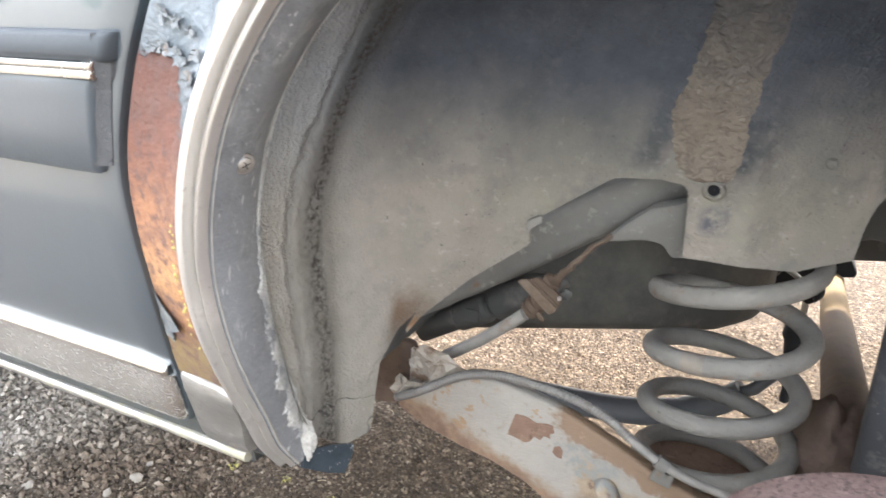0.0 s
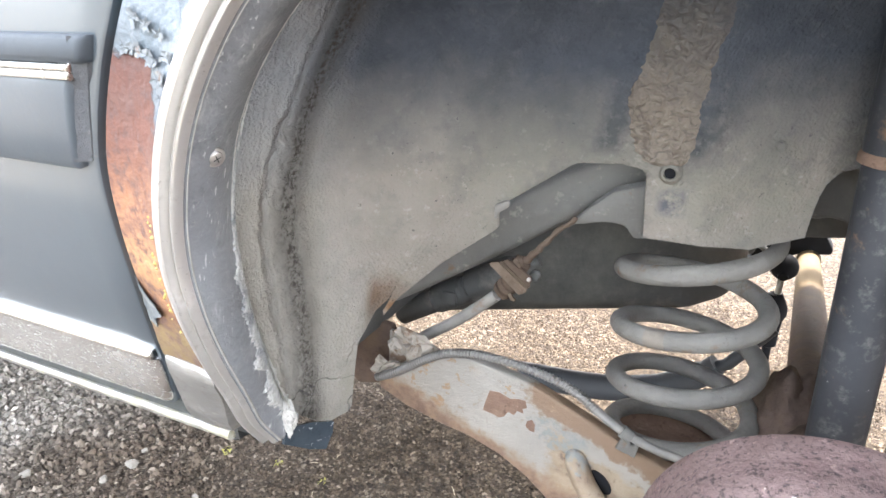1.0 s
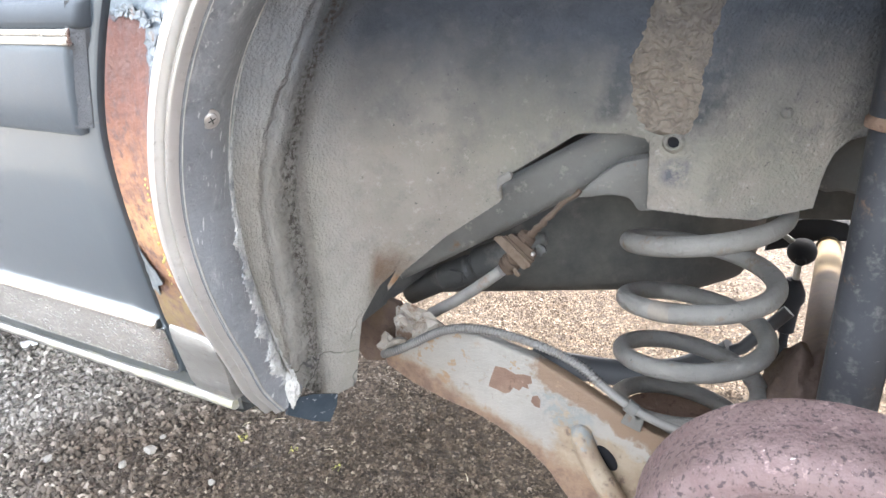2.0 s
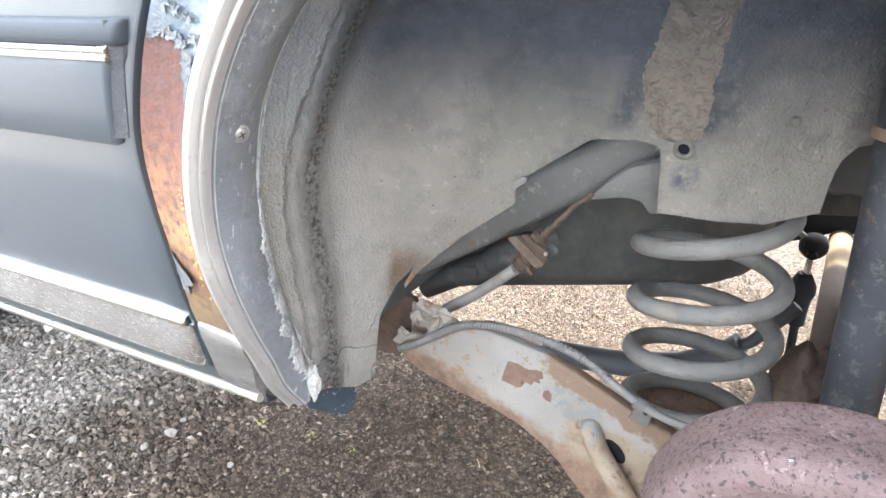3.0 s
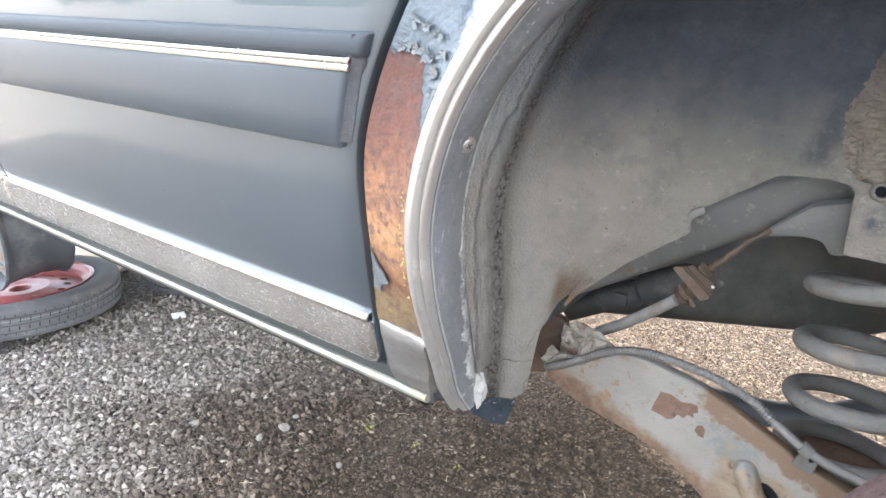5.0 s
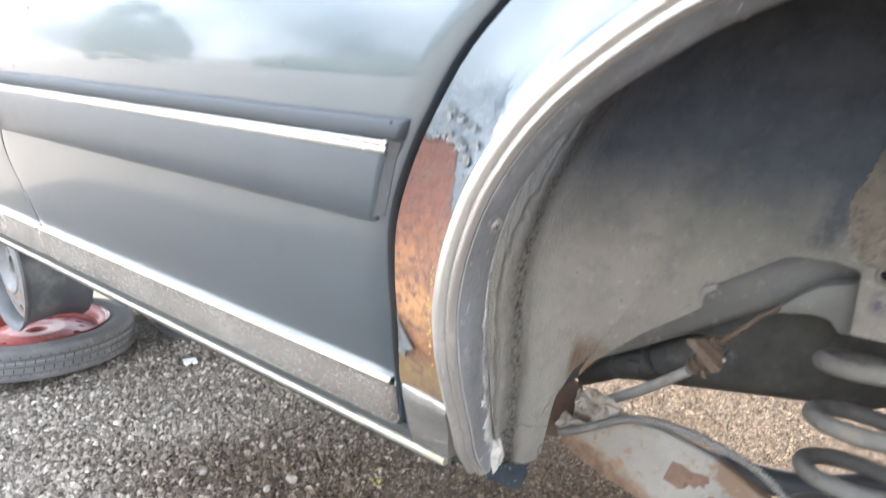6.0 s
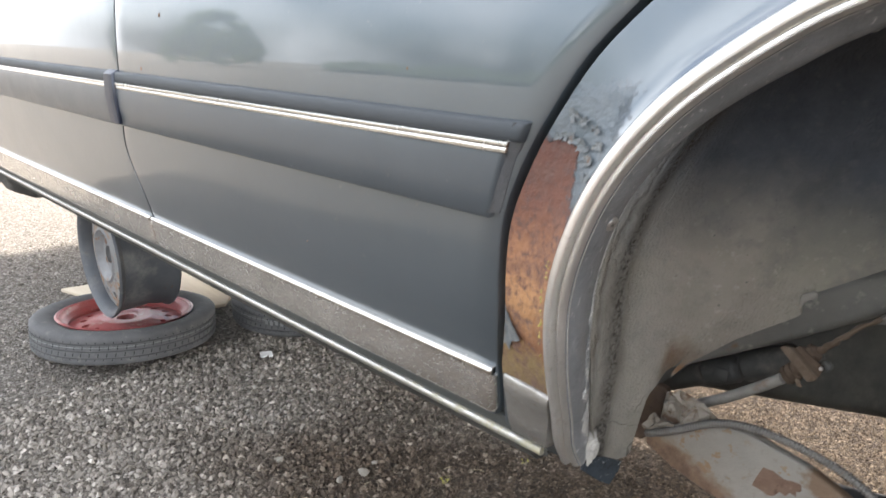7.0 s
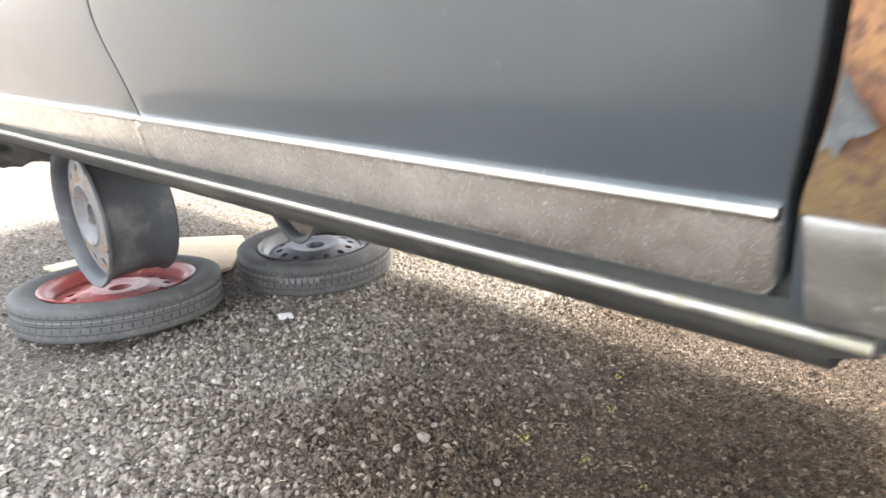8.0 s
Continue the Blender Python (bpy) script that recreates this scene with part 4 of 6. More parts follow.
# bright arch trim and the scuffed flange inside it
trim = part("arch_trim", strip_sweep([(-0.001, 0.008), (-0.001, 0.002), (0.0008, -0.0016), (0.004, -0.0034), (0.0075, -0.0044), (0.009, -0.0038), (0.0099, 0.001), (0.0106, 0.0042), (0.0114, 0.0044), (0.0121, 0.0018), (0.0128, 0.0008), (0.0142, 0.0005), (0.015, 0.0014), (0.0155, 0.0024), (0.0161, 0.0018), (0.0168, -0.0004), (0.0178, 0.0012), (0.0187, 0.0045), (0.019, 0.0058)], EDGE), satin, car, "bright metal wheel-arch trim")
ridge = [(0.0188, 0.0052), (0.0197, 0.0115), (0.0210, 0.018), (0.0212, 0.026), (0.0203, 0.036), (0.0175, 0.046), (0.0143, 0.053), (0.0120, 0.058)]
flange = part("arch_flange", strip_sweep(ridge, EDGE, taper=True), flange_mat, car, "scuffed dark inner flange of the arch")
lip_path = []
for i, p in enumerate(EDGE[:60]):
    t = EDGE[min(i + 1, len(EDGE) - 1)] - EDGE[max(i - 1, 0)]
    n = Vector((t.z, 0, -t.x)).normalized()
    lip_path.append(p + n * (0.0193 + 0.0003 * noise.noise((i * 0.8, 0, 0))) + Vector((0, 0.0065 * (shallow(p.z) + 0.3), 0)))
part("worn_edge", tube(lip_path, [0.0004 + 0.0007 * lerp(q.z, [0.64, 0.72, 0.8, 0.9], [1, 1, 0.5, 0.15]) * (1 + 0.6 * noise.noise((i * 0.7, 4, 0))) for i, q in enumerate(lip_path)], 8), wire_mat, trim, "pale worn edge between trim and flange")
rng = random.Random(5)
rag = []
FINE = spline(ARCH, 40)
for i, p in enumerate(FINE[30:420]):
    i /= 8
    t = FINE[int(i * 8) + 31] - FINE[int(i * 8) + 29]
    n = Vector((t.z, 0, -t.x)).normalized()
    w = 0.0004 + 0.36 * (0.004 * max(0, noise.noise((i * 0.7, 2, 0)) + 0.1) + 0.002 * max(0, noise.noise((i * 5, 7, 0)))) * lerp(i, [2, 8, 14, 45], [1.6, 1.4, 0.8, 0.3]) + lerp(i, [0, 9], [0.0022, 0])
    c = p + n * (0.0145 + lerp(p.z, [0.93, 1.0, 1.06], [0, 0.004, 0.009])) + Vector((0, 0.053 * shallow(p.z), 0))
    rag.append([c + n * w * math.cos(a) * rng.uniform(0.4, 1.3) + Vector((0, w * 1.5 * math.sin(a) * rng.uniform(0.5, 1.3), 0)) for a in (2 * math.pi * k / 7 for k in range(7))])
part("sealant_bead", grid(rag, True, True), sealant, flange, "crumbling pale sealant")

rows = []
for i, p in enumerate(FINE[24:300]):
    t = FINE[i + 25] - FINE[i + 23]
    n = Vector((t.z, 0, -t.x)).normalized()
    k = shallow(p.z)
    w = max(0.02, lerp(p.z, [0.64, 0.70, 0.78, 0.86, 0.92], [0.6, 0.72, 0.4, 0.16, 0.01]) * (0.85 + 0.6 * noise.noise((i * 0.07, 3, 1)) + 0.3 * noise.noise((i * 0.4, 8, 2))))
    row = []
    for j in range(7):
        b = 0.0585 - 0.0485 * w * j / 6
        a = lerp(b, [q[1] for q in ridge], [q[0] for q in ridge]) + 0.0013 * (1 if 0 < j < 6 else -0.5)
        row.append(p + n * (a + 0.0006 * noise.noise((i * 0.6, j * 0.9, 5))) + Vector((0, b * k, 0)))
    rows.append(row)
part("sealant_smear", grid(rows), smear_mat, flange, "pale crumbly smear of sealant", sharp=80)


def screw(at, normal, size=1.0):
    m = Matrix.Translation(at) @ Vector(normal).to_track_quat("Z", "Y").to_matrix().to_4x4() @ Matrix.Scale(size, 4)
    head = lathe([(0.0001, 0.0016), (0.0032, 0.0016), (0.0044, 0.001), (0.0047, 0.0), (0.0064, -0.0001), (0.0068, -0.0012)], 16, m)
    s = part("screw", head, screw_mat, flange, "dull cross-head screw with washer")
    cross = join(*[([m @ Matrix.Rotation(a, 4, "Z") @ Vector(v) for v in ((-0.0026, -0.0004, 0.0018), (0.0026, -0.0004, 0.0018), (0.0026, 0.0004, 0.0018), (-0.0026, 0.0004, 0.0018))], [(0, 1, 2, 3)]) for a in (0.4, 0.4 + math.pi / 2)])
    part("cross_slot", cross, band_metal, s, "cross slot")
    return s


screw((0.1302, -0.0265, 0.912), (0.9, -0.32, -0.3))
screw((0.281, -0.013, 1.060), (0.42, -0.45, -0.8), 0.7)

# torn foot of the flange and the scrap of mud flap under it
bm = bmesh.new()
bmesh.ops.create_icosphere(bm, subdivisions=5, radius=1)
for v in bm.verts:
    k = 1 + 0.08 * noise.noise(v.co * 14) + 0.3 * noise.noise(v.co * 1.6 + Vector((4, 0, 0))) + 0.15 * noise.noise(v.co * 5)
    v.co = Vector((0.088 + v.co.x * 0.0085 * k + 0.25 * v.co.z * 0.012, 0.05 + v.co.y * 0.006 * k, 0.656 + v.co.z * 0.018 * k))
part("flange_foot", bm, sealant, car, "torn pale lump at the foot of the arch")
flap = [Vector(p) for p in ((0.0855, 0.046, 0.648), (0.092, 0.072, 0.640), (0.0985, 0.097, 0.627), (0.0965, 0.0965, 0.614), (0.092, 0.0895, 0.598), (0.0895, 0.07, 0.611), (0.084, 0.044, 0.633))]
n = len(flap)
bm = ([p + Vector((d, 0, 0)) for d in (0, 0.003) for p in flap], [tuple(range(n)), tuple(range(2 * n - 1, n - 1, -1))] + [(k, n + k, n + (k + 1) % n, (k + 1) % n) for k in range(n)])
part("flap_scrap", bm, blue_plastic, car, "scrap of blue-black plastic mud flap")


# ---- wheel housing ----
def deep(x, z):
    """How far into the car the housing lies at x, z."""
    rho = math.hypot(x - CX, max(z - CZ, 0)) if z > CZ else abs(CX - x)
    rho -= 0.06 * min(max((CZ - z) / 0.11, 0), 1)
    y = lerp(rho, [0, 0.06, 0.13, 0.19, 0.22, 0.25], [0.287, 0.277, 0.262, 0.24, 0.222, 0.195])
    return y + 0.75 * max(x - 0.385, 0) if x < 0.5 else y + 0.086


PROFILE = [(0.3145, 0.004), (0.322, 0.012), (0.3275, 0.024), (0.3295, 0.036), (0.3295, 0.046), (0.3292, 0.052), (0.3296, 0.056), (0.3286, 0.06), (0.3274, 0.068), (0.3262, 0.078), (0.3262, 0.086), (0.3266, 0.096), (0.3265, 0.12), (0.316, 0.148), (0.300, 0.168), (0.278, 0.184), (0.245, 0.1985)]


def lowest(y):
    return lerp(y, [0.0, 0.05, 0.08, 0.12, 0.13, 0.148, 0.1525, 0.1555, 0.159, 0.172, 0.192, 0.2], [0.65, 0.634, 0.618, 0.6, 0.597, 0.599, 0.606, 0.668, 0.679, 0.691, 0.705, 0.712])


def housing():
    rows = []
    prof = spline([(a, b, 0) for a, b in PROFILE], 7)
    for q in prof:
        rho, y = q.x, q.y
        row = []
        z0 = lowest(y)
        for k in range(101):
            z = z0 + (CZ - z0) * k / 100
            lean = 0.012 * ((CZ - z) / 0.2) ** 1.5 * (1 - lerp(y, [0, 0.04], [1, 0])) + 0.06 * min((CZ - z) / 0.11, 1) * lerp(y, [0.15, 0.1985], [0, 1]) ** 2
            bulge = (0.006 * noise.noise((z * 60, y * 60, 1)) + 0.005 * noise.noise((z * 190, y * 190, 4))) * lerp(y, [0.055, 0.068, 0.09, 0.105], [0.08, 0.5, 0.5, 0.1])
            off = lerp(z, [0.6, 0.64, 0.71, 0.8, 0.9], [0.06, 0.058, 0.031, 0.013, 0.0]) * max(0, 1 - y / 0.12)
            row.append((CX - rho - lean + bulge, y + off, z))
        for k in range(1, 300):
            a = math.pi * k / 299
            r = rho - (0.006 * noise.noise((a * 19, y * 60, 1)) + 0.005 * noise.noise((a * 60, y * 190, 4))) * lerp(y, [0.055, 0.068, 0.09, 0.105], [0.08, 0.5, 0.5, 0.1])
            zz = CZ + r * math.sin(a)
            row.append((CX - r * math.cos(a), y + lerp(zz, [0.8, 0.9], [0.013, 0]) * max(0, 1 - y / 0.12), zz))
        for k in range(1, 14):
            row.append((CX + rho, y, CZ - (CZ - z0) * k / 13))
        rows.append(row)
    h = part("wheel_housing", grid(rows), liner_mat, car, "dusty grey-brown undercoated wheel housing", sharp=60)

    # inner wall, trimmed to its cut lower edge
    def low(x):
        return lerp(x, [0.10, 0.112, 0.155, 0.207, 0.2085, 0.2165, 0.274, 0.312, 0.334, 0.3355, 0.378, 0.425, 0.469, 0.4715, 0.476, 0.487, 0.505, 0.56, 0.68], [0.690, 0.708, 0.748, 0.786, 0.805, 0.814, 0.852, 0.853, 0.848, 0.7825, 0.780, 0.7705, 0.780, 0.806, 0.829, 0.842, 0.846, 0.83, 0.80])
    xs = sorted(set([0.10 + 0.0035 * i for i in range(160)] + [0.2071, 0.2085, 0.3341, 0.3355, 0.4688, 0.4715]))
    rows = []
    for x in xs:
        z0 = low(x)
        if x < CX - 0.247:
            top = CZ - 0.11 * (CX - x - 0.248) / 0.06
        else:
            top = CZ + math.sqrt(max(0.2485 ** 2 - (x - CX) ** 2, 0.0))
        top = max(top, z0 + 0.002)
        mid = min(max(z0 + 0.001, 0.862), top - 0.0005)
        row = []
        for z in [z0 + (mid - z0) * k / 24 for k in range(24)] + [mid + (top - mid) * k / 56 for k in range(57)]:
            rough = 0.0018 * noise.noise((x * 40, z * 40, 5)) + 0.0009 * noise.noise((x * 130, z * 130, 5)) + 0.0005 * noise.noise((x * 420, z * 420, 8))
            fade = min(1.0, max(0.0, (top - z) / 0.012))
            rough *= fade
            row.append((x, deep(x, z) + rough, z))
        rows.append([(x, row[0][1] + 0.004, z0 + 0.0008)] + row)
    vs, fs = grid(rows)
    fs = [f for f in fs if math.hypot(sum(vs[i][0] for i in f) / 4 - 0.354, sum(vs[i][2] for i in f) / 4 - 0.847) > 0.0062]
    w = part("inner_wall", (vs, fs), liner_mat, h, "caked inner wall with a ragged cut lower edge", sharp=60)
    return h


house = housing()
rows = []
for i in range(140):
    z = 0.851 + (1.04 - 0.851) * i / 139
    row = []
    mid = lerp(z, [0.851, 0.867, 0.896, 0.924, 0.952, 0.965, 1.04], [0.350, 0.347, 0.3445, 0.349, 0.357, 0.3605, 0.379])
    half = lerp(z, [0.851, 0.858, 0.867, 0.896, 0.924, 0.952], [0.013, 0.022, 0.029, 0.0335, 0.0335, 0.03])
    for j in range(51):
        u = j / 50 * 2 - 1
        x = mid + half * u + (0.004 * noise.noise((z * 60, u, 3)) + 0.003 * noise.noise((z * 220, u, 5))) * abs(u)
        wx, wz = x + 0.008 * noise.noise((x * 60, z * 60, 7)), z + 0.008 * noise.noise((x * 60, z * 60, 11))
        lump = 0.0015 * (1 - 2.2 * abs(noise.noise((wx * 110, wz * 140, 2)))) + 0.0018 * noise.noise((wx * 260, wz * 300, 6))
        row.append((x, deep(x, z) + 0.004 - (0.0085 + lump) * (1 - u ** 4) * lerp(i, [0, 4], [0.2, 1]), z))
    rows.append(row)
part("mud_strip", grid(rows), mud_mat, house, "rough band of caked brown mud", sharp=80)
for x, z in ((0.354, 0.847), (0.437, 0.87)):
    m = Matrix.Translation((x, deep(x, z) - 0.004, z)) @ Matrix.Rotation(radians(90), 4, "X")
    if x < 0.4:
        part("drain_hole", lathe([(0.0052, -0.02), (0.0052, 0.0), (0.006, 0.0008), (0.0075, 0.0004), (0.01, -0.003)], 18, m), liner_mat, house, "rolled rim of a drain hole")
        # black disc paints the shade inside the hole
        part("drain_dark", lathe([(0.0001, 0.0), (0.006, 0.0)], 18, m @ Matrix.Translation((0, 0, -0.0035))), matt_black_mat, house, "black disc for the dark inside of the drain hole")
    else:
        part("rivet", lathe([(0.0001, 0.003), (0.003, 0.0025), (0.0048, 0.0005), (0.005, -0.002)], 14, m), liner_mat, house)
tab = prism([(0.207, 0.799), (0.2095, 0.799), (0.2108, 0.803), (0.2125, 0.806), (0.222, 0.8125), (0.222, 0.8175), (0.2185, 0.8185), (0.2075, 0.812)], 0.229, 0.2335, 0.0012)
part("tab", tab, hose_mat, house, "small bent tab at the cut edge")

# ---- underbody ----
def slab(name, poly, y0, y1, mat, label="", bevel=0.006, parent=car):
    return part(name, prism(poly, y0, y1, bevel), mat, parent, label)


def sheared(bm):
    """Lets a part of the rail run deeper towards the rear."""
    for v in bm.verts:
        v.co.y += 0.3 * max(0, v.co.x - 0.1)
    return bm


part("chassis_rail", sheared(prism([(0.0, 0.617), (0.04, 0.643), (0.082, 0.669), (0.139, 0.702), (0.19, 0.731), (0.247, 0.767), (0.30, 0.797), (0.35, 0.823), (0.44, 0.868), (0.44, 0.90), (0.33, 0.858), (0.245, 0.82), (0.1, 0.735), (0.0, 0.68)], 0.28, 0.36, 0.012, 3)), rail_mat, car, "dusty grey chassis rail")
slab("mount_gusset", [(0.259, 0.777), (0.274, 0.779), (0.285, 0.782), (0.296, 0.784), (0.306, 0.784), (0.315, 0.782), (0.3225, 0.771), (0.331, 0.772), (0.339, 0.775), (0.348, 0.80), (0.345, 0.83), (0.30, 0.816), (0.278, 0.797)], 0.30, 0.325, rail_mat, "pale gusset at the spring mount", 0.003)
slab("spring_mount", [(0.338, 0.776), (0.45, 0.778), (0.45, 0.86), (0.338, 0.86)], 0.338, 0.44, rail_mat, "pressed spring mount", 0.006)
part("fuel_tank", prism([(-0.35, 0.26), (-0.1, 0.38), (0.36, 0.60), (0.404, 0.66), (0.415, 0.74), (0.415, 1.35), (-0.35, 1.35)], 0.553, 0.80, 0.03, 4, "z"), under_dark, car, "dark undersealed tank under the floor")
part("inner_panel", prism([(0.43, 0.785), (0.46, 0.772), (0.475, 0.764), (0.482, 0.762), (0.489, 0.766), (0.502, 0.765), (0.53, 0.755), (0.8, 0.755), (0.8, 0.95), (0.43, 0.95)], 0.45, 0.47, 0.006, 3), rail_mat, car, "dusty grey inner body panel")
part("floor_pan", box(-2.9, 0.06, 0.12, 1.62, 0.64, 0.67, 0.004), under_dark, car, "dark floor pan")
# added dark panel, its lower edge shaped to fit the camera's view
part("dark_panel", prism([(0.36, 0.54), (0.419, 0.526), (0.435, 0.567), (0.48, 0.571), (0.525, 0.576), (0.57, 0.582), (0.61, 0.586), (1.2, 0.597), (1.2, 0.845), (0.36, 0.845)], 0.93, 0.95, 0.006, 3), under_dark, car, "dark panel fitted to the view above the axle")
part("boot_floor", box(0.06, 1.4, 0.42, 1.35, 0.84, 0.87, 0.004), under_dark, car, "dark boot floor")
rows = []
for x in np.linspace(-1.9, 0.058, 30):
    rows.append([(x if z > 0.64 else min(x, 0.03), y, z) for y, z in ((0.034, 0.69), (0.024, 0.668), (0.021, 0.655), (0.022, 0.645), (0.028, 0.634), (0.045, 0.618), (0.09, 0.61), (0.16, 0.612), (0.16, 0.66))])
sill = part("sill", grid(rows), under_dark, car, "dark sill under the doors")
part("sill_band", grid([[(x, 0.020, 0.6715), (x, 0.0175, 0.6695), (x, 0.0172, 0.661), (x, 0.019, 0.655)] for x in np.linspace(-1.9, 0.05, 12)]), band_metal, sill, "grey band over the bright strip")
rail = [(x, 0.0185, 0.6515) for x in np.linspace(-1.9, 0.054, 20)]
part("sill_strip", tube(rail, 0.0052, 14), strip_metal, sill, "bright half-round strip along the sill")
# black strips added behind the gaps in place of the shade there
for f, sink in ((lambda q: B_X, 0.0014), (gap, 0.02)):
    rows = [[(f(z) + d, skin(z) + sink, z) for d in (-0.04, 0.012)] for z in np.linspace(0.67, 1.29, 24)]
    part("door_frame", grid(rows), matt_black_mat, car, "black backing strip that keeps the door gap dark")

# ---- suspension ----
coil_c = (0.381, 0.336)
pts = []
for k in range(0, 220):
    phi = -1180 + k * 8.0
    z = 0.722 + 0.0622 * (phi - 180) / 360
    r = 0.0705
    z += 0.016 * (max(0, phi - 180) / 180) ** 1.5
    back = 0.034 * lerp(phi, [285, 325, 350, 385], [0, 0.35, 0.8, 1.2])
    if phi > 385:
        break
    a = radians(phi)
    pts.append((coil_c[0] + r * math.cos(a), coil_c[1] + r * math.sin(a) + back, z - 0.4 * back + 0.0056 - 0.12 * r * math.sin(a)))
spring = part("coil_spring", tube(pts, [0.0097 - 0.003 * max(0, i - 186) / 10 for i in range(len(pts))], 20), spring_mat, car, "grey dusty coil spring")

k0 = next(i for i, p in enumerate(pts) if i * 8.0 - 1180 > -122)
part("paint_mark", tube(pts[k0:k0 + 3], 0.01, 16, False), mark_grey, spring, "pale paint mark on a coil")

arm_poly = [(0.06, 0.586), (0.062, 0.569), (0.097, 0.553), (0.14, 0.542), (0.175, 0.536), (0.212, 0.523), (0.242, 0.505), (0.262, 0.488), (0.275, 0.471), (0.31, 0.43), (0.47, 0.42), (0.5, 0.47), (0.47, 0.535), (0.40, 0.56), (0.37, 0.57), (0.337, 0.582), (0.303, 0.598), (0.274, 0.611), (0.244, 0.623), (0.207, 0.63), (0.18, 0.635), (0.15, 0.634), (0.113, 0.622)]
arm = part("trailing_arm", prism(arm_poly, 0.236, 0.251, 0.003, 3), arm_mat, car, "grey pressed-steel trailing arm, paint flaking to rust")
slot = []
for k in range(20):
    a = 2 * math.pi * k / 20
    u, v = 0.0155 * math.cos(a), 0.0085 * math.sin(a)
    slot.append((0.3235 + 0.64 * u + 0.77 * v, 0.5275 - 0.77 * u + 0.64 * v))
# no opening is cut: a black patch stands for the slot's shade
part("arm_slot", prism(slot, 0.2345, 0.238, 0.0008), matt_black_mat, arm, "black patch for the dark inside of a slot")
part("arm_rod", tube(spline([(0.296, 0.243, 0.552), (0.2985, 0.233, 0.546), (0.310, 0.225, 0.529), (0.330, 0.221, 0.503), (0.350, 0.222, 0.472)], 5), [0.007, 0.0095, 0.011] + [0.0115] * 18, 16), arm_mat, arm, "pale round rod end")
part("rust_patch", prism([(0.201, 0.604), (0.212, 0.6045), (0.224, 0.6), (0.234, 0.6025), (0.241, 0.602), (0.2425, 0.594), (0.2375, 0.5915), (0.239, 0.586), (0.232, 0.5875), (0.2285, 0.581), (0.222, 0.5835), (0.2175, 0.576), (0.212, 0.573), (0.203, 0.5755), (0.193, 0.577), (0.196, 0.589)], 0.2352, 0.2365, 0.0004), rust_mat, arm, "square rust-brown patch")
part("rust_patch", prism([(0.243, 0.578), (0.2485, 0.581), (0.252, 0.576), (0.2515, 0.5665), (0.246, 0.567), (0.2415, 0.5715)], 0.2352, 0.2365, 0.0004), rust_mat, arm, "small rust-brown patch")
clip_plate = part("cable_clip", prism([(0.336, 0.579), (0.3425, 0.5945), (0.349, 0.5965), (0.351, 0.587), (0.3545, 0.588), (0.353, 0.5975), (0.3605, 0.5975), (0.3555, 0.5735)], 0.229, 0.2355, 0.0012), rail_mat, arm, "folded metal cable clip")
part("strap", tube([(0.3425, 0.223, 0.6065), (0.3465, 0.223, 0.604), (0.352, 0.223, 0.6012)], 0.0066, 12), rail_mat, clip_plate, "strap bent round the cable")
part("pivot_bracket", prism([(0.074, 0.602), (0.108, 0.604), (0.116, 0.626), (0.110, 0.644), (0.096, 0.640), (0.078, 0.646)], 0.240, 0.246, 0.001, 1), pale_sheet, car, "rusty pivot bracket of the arm")
def shard(outline, y, fold, seed):
    """A crumpled scrap of sheet metal: facets between its torn outline, an inner ring and a middle."""
    rng = random.Random(seed)
    cx, cz = sum(p[0] for p in outline) / len(outline), sum(p[1] for p in outline) / len(outline)
    n = len(outline)
    vs = []
    for f in (1.0, 0.6, 0.25):
        for x, z in outline:
            vs.append(Vector((cx + (x - cx) * f, y + fold * rng.uniform(-1, 1) * (0.5 + 0.5 * f), cz + (z - cz) * f)))
    vs.append(Vector((cx, y - fold * 0.6, cz)))
    fs = []
    for r in (0, n):
        for i in range(n):
            j = (i + 1) % n
            fs += [(r + i, r + j, r + n + i), (r + j, r + n + j, r + n + i)]
    fs += [(2 * n + i, 2 * n + (i + 1) % n, 3 * n) for i in range(n)]
    return join((vs, fs), ([v + Vector((0, 0.0012, 0)) for v in vs], fs))


torn = [[(0.092, 0.655), (0.098, 0.6605), (0.106, 0.661), (0.118, 0.656), (0.127, 0.655), (0.141, 0.650), (0.152, 0.645), (0.136, 0.634), (0.12, 0.624), (0.106, 0.618), (0.1015, 0.626), (0.1045, 0.634), (0.0985, 0.637), (0.0975, 0.645)],
        [(0.074, 0.624), (0.079, 0.6225), (0.083, 0.616), (0.091, 0.619), (0.103, 0.621), (0.096, 0.609), (0.084, 0.604), (0.07, 0.595), (0.062, 0.592), (0.0605, 0.602), (0.066, 0.609), (0.0685, 0.617)],
        [(0.079, 0.636), (0.086, 0.641), (0.0925, 0.64), (0.0945, 0.628), (0.089, 0.622), (0.082, 0.626)]]
for i, (outline, y) in enumerate(zip(torn, (0.229, 0.224, 0.232))):
    part("torn_sheet", shard(outline, y, 0.0055, i + 3), pale_sheet, car, "crumpled pale sheet metal at the pivot", sharp=12)
# flat brown plate whose dark colour stands for the shaded hollow
part("pivot_box", prism([(0.01, 0.60), (0.04, 0.632), (0.058, 0.646), (0.074, 0.645), (0.08, 0.625), (0.073, 0.6), (0.05, 0.562), (0.022, 0.555), (0.008, 0.572)], 0.25, 0.262, 0.004), axle_mat, car, "rusty brown plate standing in for the dark hollow at the pivot")

